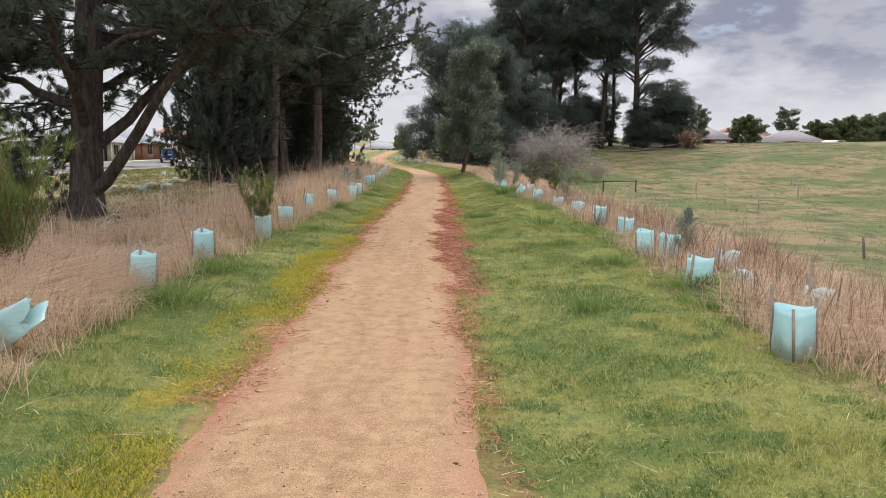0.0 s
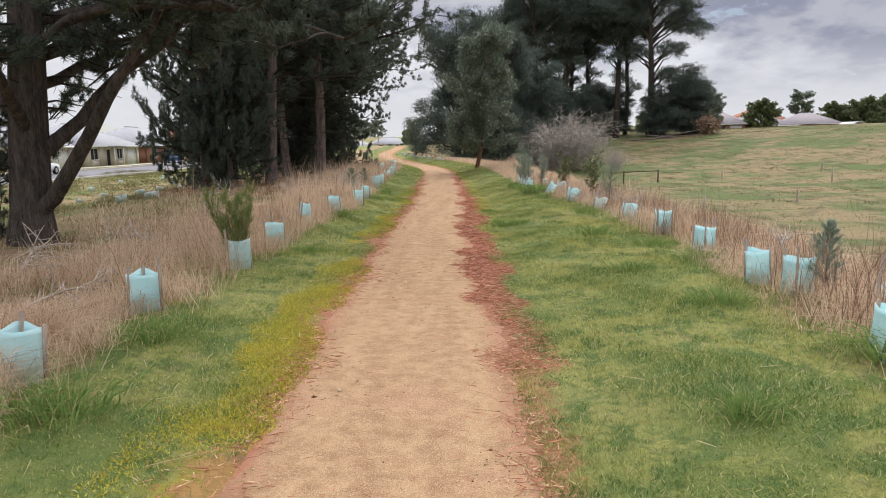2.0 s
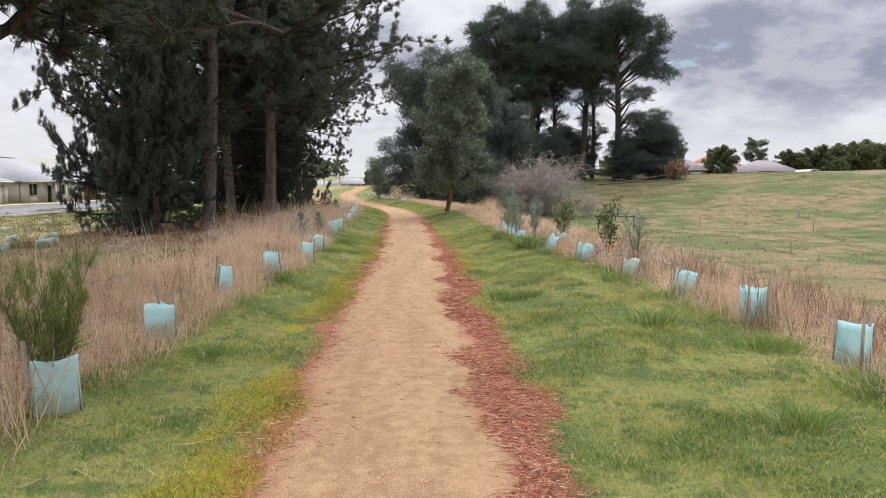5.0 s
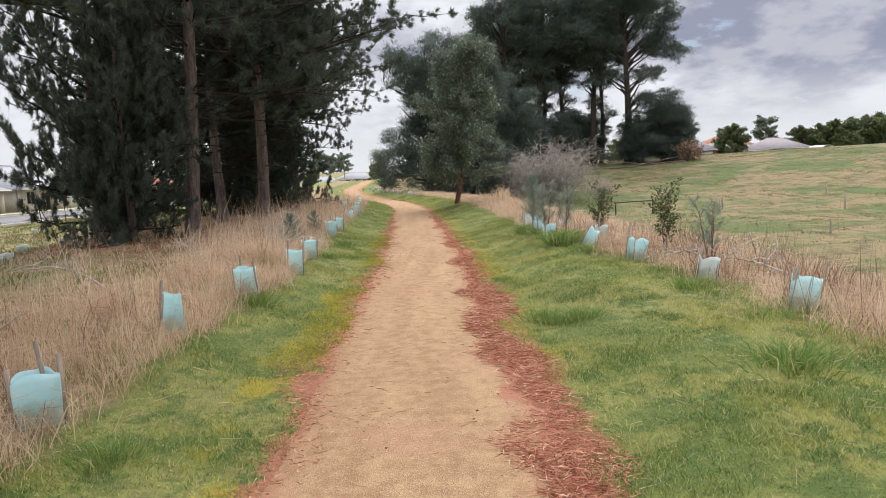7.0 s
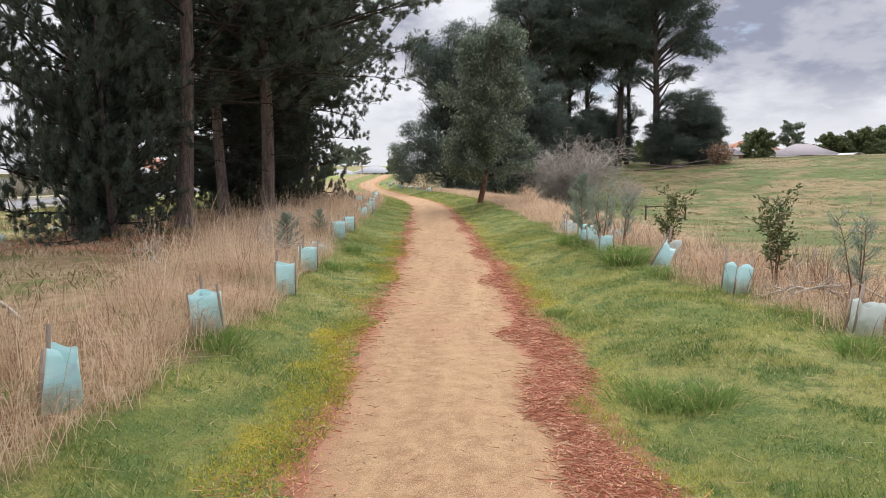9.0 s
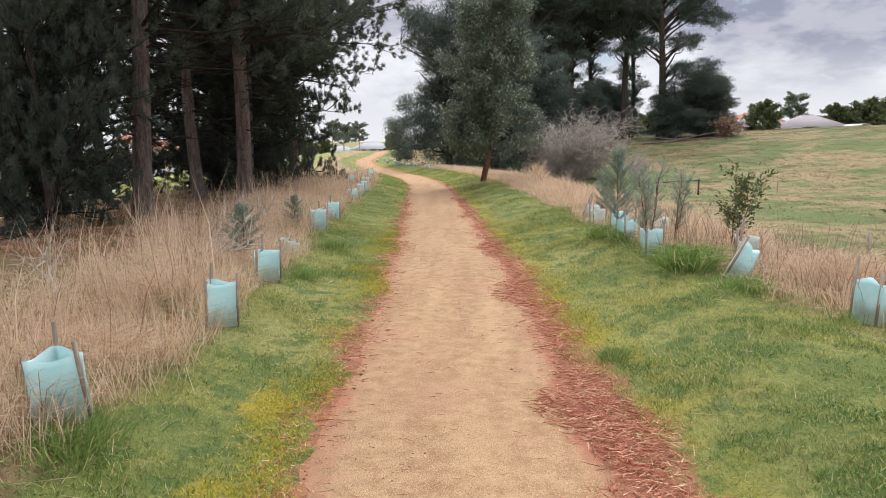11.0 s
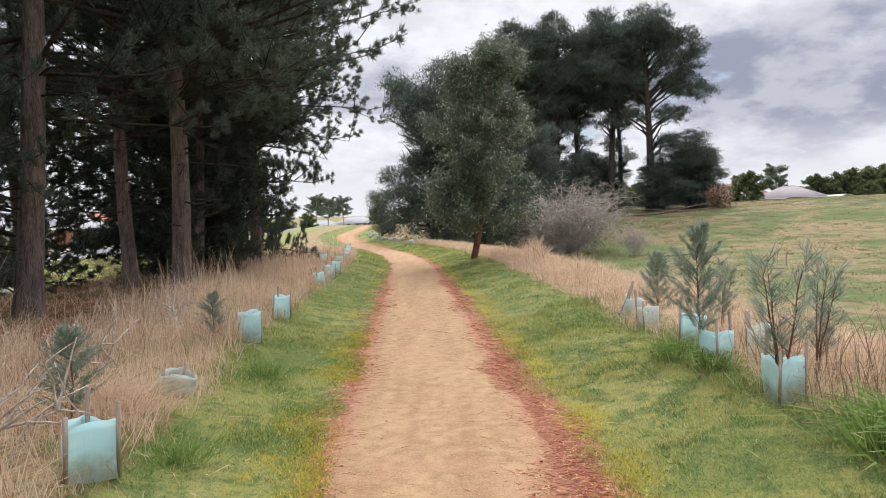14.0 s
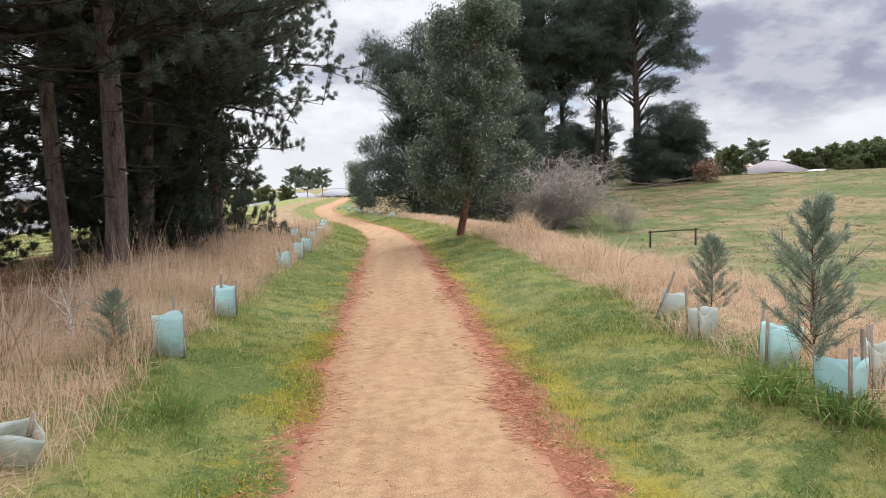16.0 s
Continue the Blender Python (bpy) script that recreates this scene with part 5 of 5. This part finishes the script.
def dead_branch(seed, x, y, length, turn):
    g = np.random.default_rng(seed)
    hp = Heap()
    p = curve(np.array([0, 0, 0.02]), unit(np.array([1, 0, 0.55])), length, -0.25, g, 8, 0.12)
    tube(hp, p, np.linspace(0.018, 0.006, 8), 5)
    for a in p[2:]:
        for k in range(3):
            b = curve(a, unit(g.normal(size=3) + [0.5, 0, 0.7]), length * g.uniform(0.2, 0.45), -0.1, g, 6, 0.15)
            tube(hp, b, np.linspace(0.009, 0.003, 6), 4)
            tube(hp, curve(b[3], unit(g.normal(size=3) + [0, 0, 0.3]), length * 0.15, 0, g, 4, 0.15), np.linspace(0.005, 0.002, 4), 3)
    ob = tagged(new("dead_branch", hp.mesh("dead_branch", DEADWOOD, True)), "bleached dead branch caught in the dry grass", "branch", "dead branches in the dry grass")
    ob.matrix_basis = pose(x, y, ground_z(x, y), 0, 0, turn)


for k, (x, y, L, turn) in enumerate(((-4.2, 11.2, 1.1, 100), (-3.6, 10.4, 0.9, 30), (-3.4, 13.2, 1.2, 160), (-3.4, 20.4, 1.3, 120), (-3.2, 21.6, 1.2, 40), (-3.9, 18.6, 1.2, 170), (-3.3, 23.3, 1.3, 75), (-4.4, 15.8, 1.0, 10), (3.8, 12.2, 0.9, 60), (4.0, 17.6, 1.1, 130), (3.6, 19.2, 1.0, 200), (-3.1, 26.0, 1.1, 120))):
    dead_branch(90 + k, x, y, L, turn)



# ---- grass, straw, litter, grit: countless, so each spread is one mesh ----
def scatter(n, x0, x1, y0, y1, rng, power=1.0):
    """Places across and along the path: x measured from its centre line; denser towards y0."""
    y = y0 + (y1 - y0) * rng.uniform(0, 1, n) ** power
    x = line(y) + rng.uniform(x0, x1, n)
    return x, y


def field(name, label, x, y, length, width, lean, mat, rng, bend=0.0, category="grass", drop=0.01):
    n = len(x)
    base = np.c_[x, y, height(x, y) - drop]
    way = unit(np.c_[rng.normal(scale=lean, size=(n, 2)), np.ones(n)])
    me = blades(Heap(), base, way, length, width, rng, bend).mesh(name, mat)
    return tagged(new(name, me), label, category, kind="stuff")


def ragged(x, y, lo, hi, soft, rng):
    """Keeps what lies between lo and hi across the path, with an uneven limit."""
    r = across(x, y) + 0.16 * wave(x, y, 2.1, 0.6) + 0.10 * wave(x, y, 6.0, 1.9) + rng.normal(scale=soft, size=len(x))
    return (r > lo) & (r < hi)


rng = np.random.default_rng(101)
for name, side, lo, hi in (("lawn_left", -1, -2.3, -0.80), ("lawn_right", 1, 0.77, 3.1)):
    xs_, ys_ = [], []
    for n, y0, y1 in ((560000, 4.0, 28.5), (70000, 28.5, 60.0)):
        n = int(n * (0.75 if side < 0 else 1.25))
        x, y = scatter(n, lo - 0.7, hi + 0.7, y0, y1, rng, 1.15)
        k = ragged(x, y, lo if side < 0 else lo + 0.13 * smooth(10, 15, y), hi, 0.06, rng)
        patch = 0.5 + 0.5 * wave(x, y, 2.6, 0.9) + 0.25 * wave(x, y, 7.5, 2.2)
        k &= rng.uniform(size=n) < 0.45 + 0.75 * patch
        xs_.append(x[k]), ys_.append(y[k])
    x, y = np.concatenate(xs_), np.concatenate(ys_)
    n = len(x)
    clump = 1 + 0.55 * np.clip(wave(x, y, 3.1, 0.5) + 0.5 * wave(x, y, 8.0, 1.5), -0.6, 1.5)
    far = 1 + smooth(20, 55, y) * 1.3
    field(name, "mown green verge grass with yellowed patches", x, y, rng.uniform(0.018, 0.052, n) * clump * far, rng.uniform(0.0035, 0.0075, n) * far, 0.7, LAWN if side > 0 else LAWN_LUSH_SHADE, rng)


def tussocks(n, per, x0, x1, y0, y1, spread, rng, power=1.0):
    x, y = scatter(n, x0 - 0.7, x1 + 0.7, y0, y1, rng, power)
    return np.repeat(x, per) + rng.normal(scale=spread, size=n * per), np.repeat(y, per) + rng.normal(scale=spread, size=n * per)


def straw_band(name, label, lo, hi, y0, y1, n, per, tall, mat, width=0.0045, bend=0.4, spread=0.11, lean=0.42, power=1.2):
    x, y = tussocks(n, per, lo, hi, y0, y1, spread, rng, power)
    k = ragged(x, y, lo, hi, 0.08, rng)
    x, y = x[k], y[k]
    m = len(x)
    size = 0.95 + 0.5 * wave(x, y, 1.3, 0.2) + 0.4 * wave(x, y, 3.3, 1.3)
    far = 1 + smooth(25, 60, y) * 1.2
    field(name, label, x, y, rng.uniform(0.35, 1.0, m) * tall * np.clip(size, 0.35, 1.6), width * rng.uniform(0.6, 1.4, m) * far, lean, mat, rng, bend)


straw_band("dry_grass", "tall bleached dry grass behind the guards", -4.6, -2.1, 4.0, 52.0, 3300, 40, 0.56, STRAW, 0.0045, 0.5, 0.10, 0.34)
straw_band("dry_grass", "tall bleached dry grass behind the guards", 2.92, 6.4, 4.0, 62.0, 4300, 38, 0.46, STRAW, 0.0045, 0.55)
straw_band("dry_grass", "thin reddish dry grass beneath the pines", -9.5, -4.0, 8.0, 48.0, 1500, 22, 0.24, STRAW)
straw_band("rank_grass", "green grass growing up through the dry straw", -4.4, -2.3, 5.0, 34.0, 420, 26, 0.26, TUSSOCK, 0.006, 0.35, 0.12, 0.35, 1.0)
straw_band("seed_stalks", "tall straight seed stalks standing in dry grass", -5.0, -2.4, 9.0, 44.0, 1300, 4, 0.95, STRAW, 0.006, 0.10, 0.2, 0.16, 1.0)
straw_band("dock_stalks", "rusty brown dead weed stalks in the dry grass", 3.05, 5.0, 4.0, 24.0, 800, 14, 0.60, RUSTY, 0.006, 0.10, 0.10, 0.22, 1.0)
straw_band("dock_stalks", "rusty brown dead weed stalks in the dry grass", -4.6, -2.6, 14.0, 26.0, 160, 10, 0.6, RUSTY, 0.006, 0.10, 0.10, 0.22, 1.0)
straw_band("rank_grass", "rank green grass at the foot of the guards", 2.65, 3.35, 5.0, 30.0, 520, 40, 0.17, TUSSOCK, 0.005, 0.35, 0.08, 0.4, 1.0)
straw_band("rank_grass", "rank green grass at the foot of the guards", -2.5, -1.95, 4.0, 30.0, 330, 36, 0.15, TUSSOCK, 0.005, 0.35, 0.08, 0.4, 1.0)
for lo, hi, k in ((-2.1, -0.95, 0.6), (0.98, 2.9, 1.0)):
    straw_band("verge_weeds", "dark clover and weed clumps in the verge", lo, hi, 4.0, 32.0, int(1600 * k), 30, 0.034, CLOVER, 0.007, 0.2, 0.06, 0.8, 1.1)
    straw_band("verge_grass", "pale clumps of longer grass in the verge", lo, hi, 4.0, 32.0, int(2600 * (k if lo > 0 else 0.3)), 24, 0.055, SPRING, 0.005, 0.25, 0.06, 0.6, 1.1)
straw_band("pasture", "short grazed pasture of the paddock", 5.0, 62.0, 6.0, 110.0, 11000, 13, 0.13, PADDOCK, 0.014, 0.3, 0.40, 0.6, 0.8)
straw_band("heath_grass", "rough olive grass of the field by the street", -26.0, -4.6, 10.0, 70.0, 5200, 16, 0.20, PADDOCK, 0.012, 0.3, 0.25, 0.4, 0.9)
straw_band("reed_clumps", "dark brown rush clumps in the damp dip", 3.6, 9.0, 30.0, 44.0, 26, 130, 0.75, STRAW, 0.010, 0.2, 0.16, 0.25, 1.0)


def litter(name, label, lo, hi, y0, y1, n, mat, length, width, rng):
    x, y = scatter(n, lo - 0.3, hi + 0.3, y0, y1, rng, 1.1)
    k = ragged(x, y, lo, hi, 0.05, rng) & (rng.uniform(size=n) < 0.35 + 0.9 * np.clip(0.5 + 0.6 * wave(x, y, 1.9, 2.7), 0, 1))
    x, y = x[k], y[k]
    m = len(x)
    az = rng.uniform(0, 2 * np.pi, m)
    way = unit(np.c_[np.cos(az), np.sin(az), rng.normal(scale=0.10, size=m)])
    r = np.abs(x - line(y))
    base = np.c_[x, y, np.maximum(height(x, y) + 0.004, height(line(y), y) + 0.018 * (r < 0.8)) + rng.uniform(0, 0.012, m)]
    hp = blades(Heap(), base, way, rng.uniform(0.5, 1.2, m) * length, width, rng)
    tagged(new(name, hp.mesh(name, mat)), label, "leaf litter", kind="stuff")


litter("needle_litter", "red-brown fallen needles along the path edge", 0.58, 0.95, 11.0, 19.5, 52000, FALLEN, 0.10, 0.0055, rng)
litter("needle_litter", "red-brown fallen needles along the path edge", 0.60, 0.98, 9.0, 26.0, 70000, FALLEN, 0.065, 0.0045, rng)
litter("needle_litter", "red-brown fallen needles along the path edge", 0.66, 0.94, 19.0, 36.0, 20000, FALLEN, 0.10, 0.0055, rng)
litter("needle_litter", "red-brown fallen needles along the path edge", 0.68, 0.85, 3.5, 14.0, 16000, FALLEN, 0.08, 0.005, rng)
litter("needle_litter", "red-brown fallen needles along the path edge", -0.92, -0.60, 6.0, 34.0, 26000, FALLEN, 0.09, 0.005, rng)
litter("needle_litter", "thin scatter of fallen needles and straw on gravel", -0.7, 0.7, 4.0, 32.0, 4200, FALLEN, 0.07, 0.0035, rng)
litter("needle_litter", "deep red-brown pine needle litter under trees", -10.0, -3.4, 24.0, 44.0, 60000, FALLEN, 0.12, 0.006, rng)
litter("straw_litter", "pale broken straws lying in the verge", -2.3, -1.0, 4.0, 28.0, 900, STRAW, 0.30, 0.004, rng)
litter("straw_litter", "pale broken straws lying in the verge", 1.0, 3.0, 4.0, 28.0, 700, STRAW, 0.18, 0.004, rng)



def moss(lo, hi, y0, y1, n, thresh, seed):
    """Low yellow moss and creeping weed in drifts beside the gravel."""
    x, y = scatter(n, lo - 0.2, hi + 0.2, y0, y1, rng, 1.1)
    k = ragged(x, y, lo, hi, 0.07, rng) & (wave(x, y, 1.1, seed) + 0.6 * wave(x, y, 3.7, seed * 2) + rng.normal(scale=0.25, size=n) > thresh)
    x, y = x[k], y[k]
    m = len(x)
    field("moss", "yellow moss and low weed along the path edge", x, y, rng.uniform(0.012, 0.032, m), rng.uniform(0.005, 0.010, m), 0.9, MOSS, rng, 0.0, "moss", 0.0)


moss(-1.22, -0.74, 3.5, 12.0, 120000, -0.25, 0.8)
moss(-1.12, -0.76, 12.0, 28.0, 90000, -0.1, 1.9)
moss(0.86, 1.15, 15.0, 28.0, 45000, 0.3, 3.1)

x, y = scatter(9000, -0.74, 0.74, 4.0, 27.0, rng, 1.3)
m = len(x)
r = rng.uniform(0.0025, 0.007, m) * (1 + (rng.uniform(size=m) > 0.985) * 1.5)
c = np.c_[x, y, height(line(y), y) + 0.016]
octa = np.array([(1, 0, 0), (0, 1, 0), (-1, 0, 0), (0, -1, 0), (0, 0, 0.7), (0, 0, -0.5)], float)
jit = 1 + rng.uniform(-0.35, 0.35, (m, 6, 1))
v = c[:, None] + octa[None] * jit * r[:, None, None]
tri = np.array([(0, 1, 4), (1, 2, 4), (2, 3, 4), (3, 0, 4), (1, 0, 5), (2, 1, 5), (3, 2, 5), (0, 3, 5)])
me = Heap().add(v, (6 * np.arange(m)[:, None, None] + tri[None]).reshape(-1, 3)).mesh("grit", STONE)
tagged(new("grit", me), "loose pale grit lying on the gravel path", "gravel", kind="stuff")
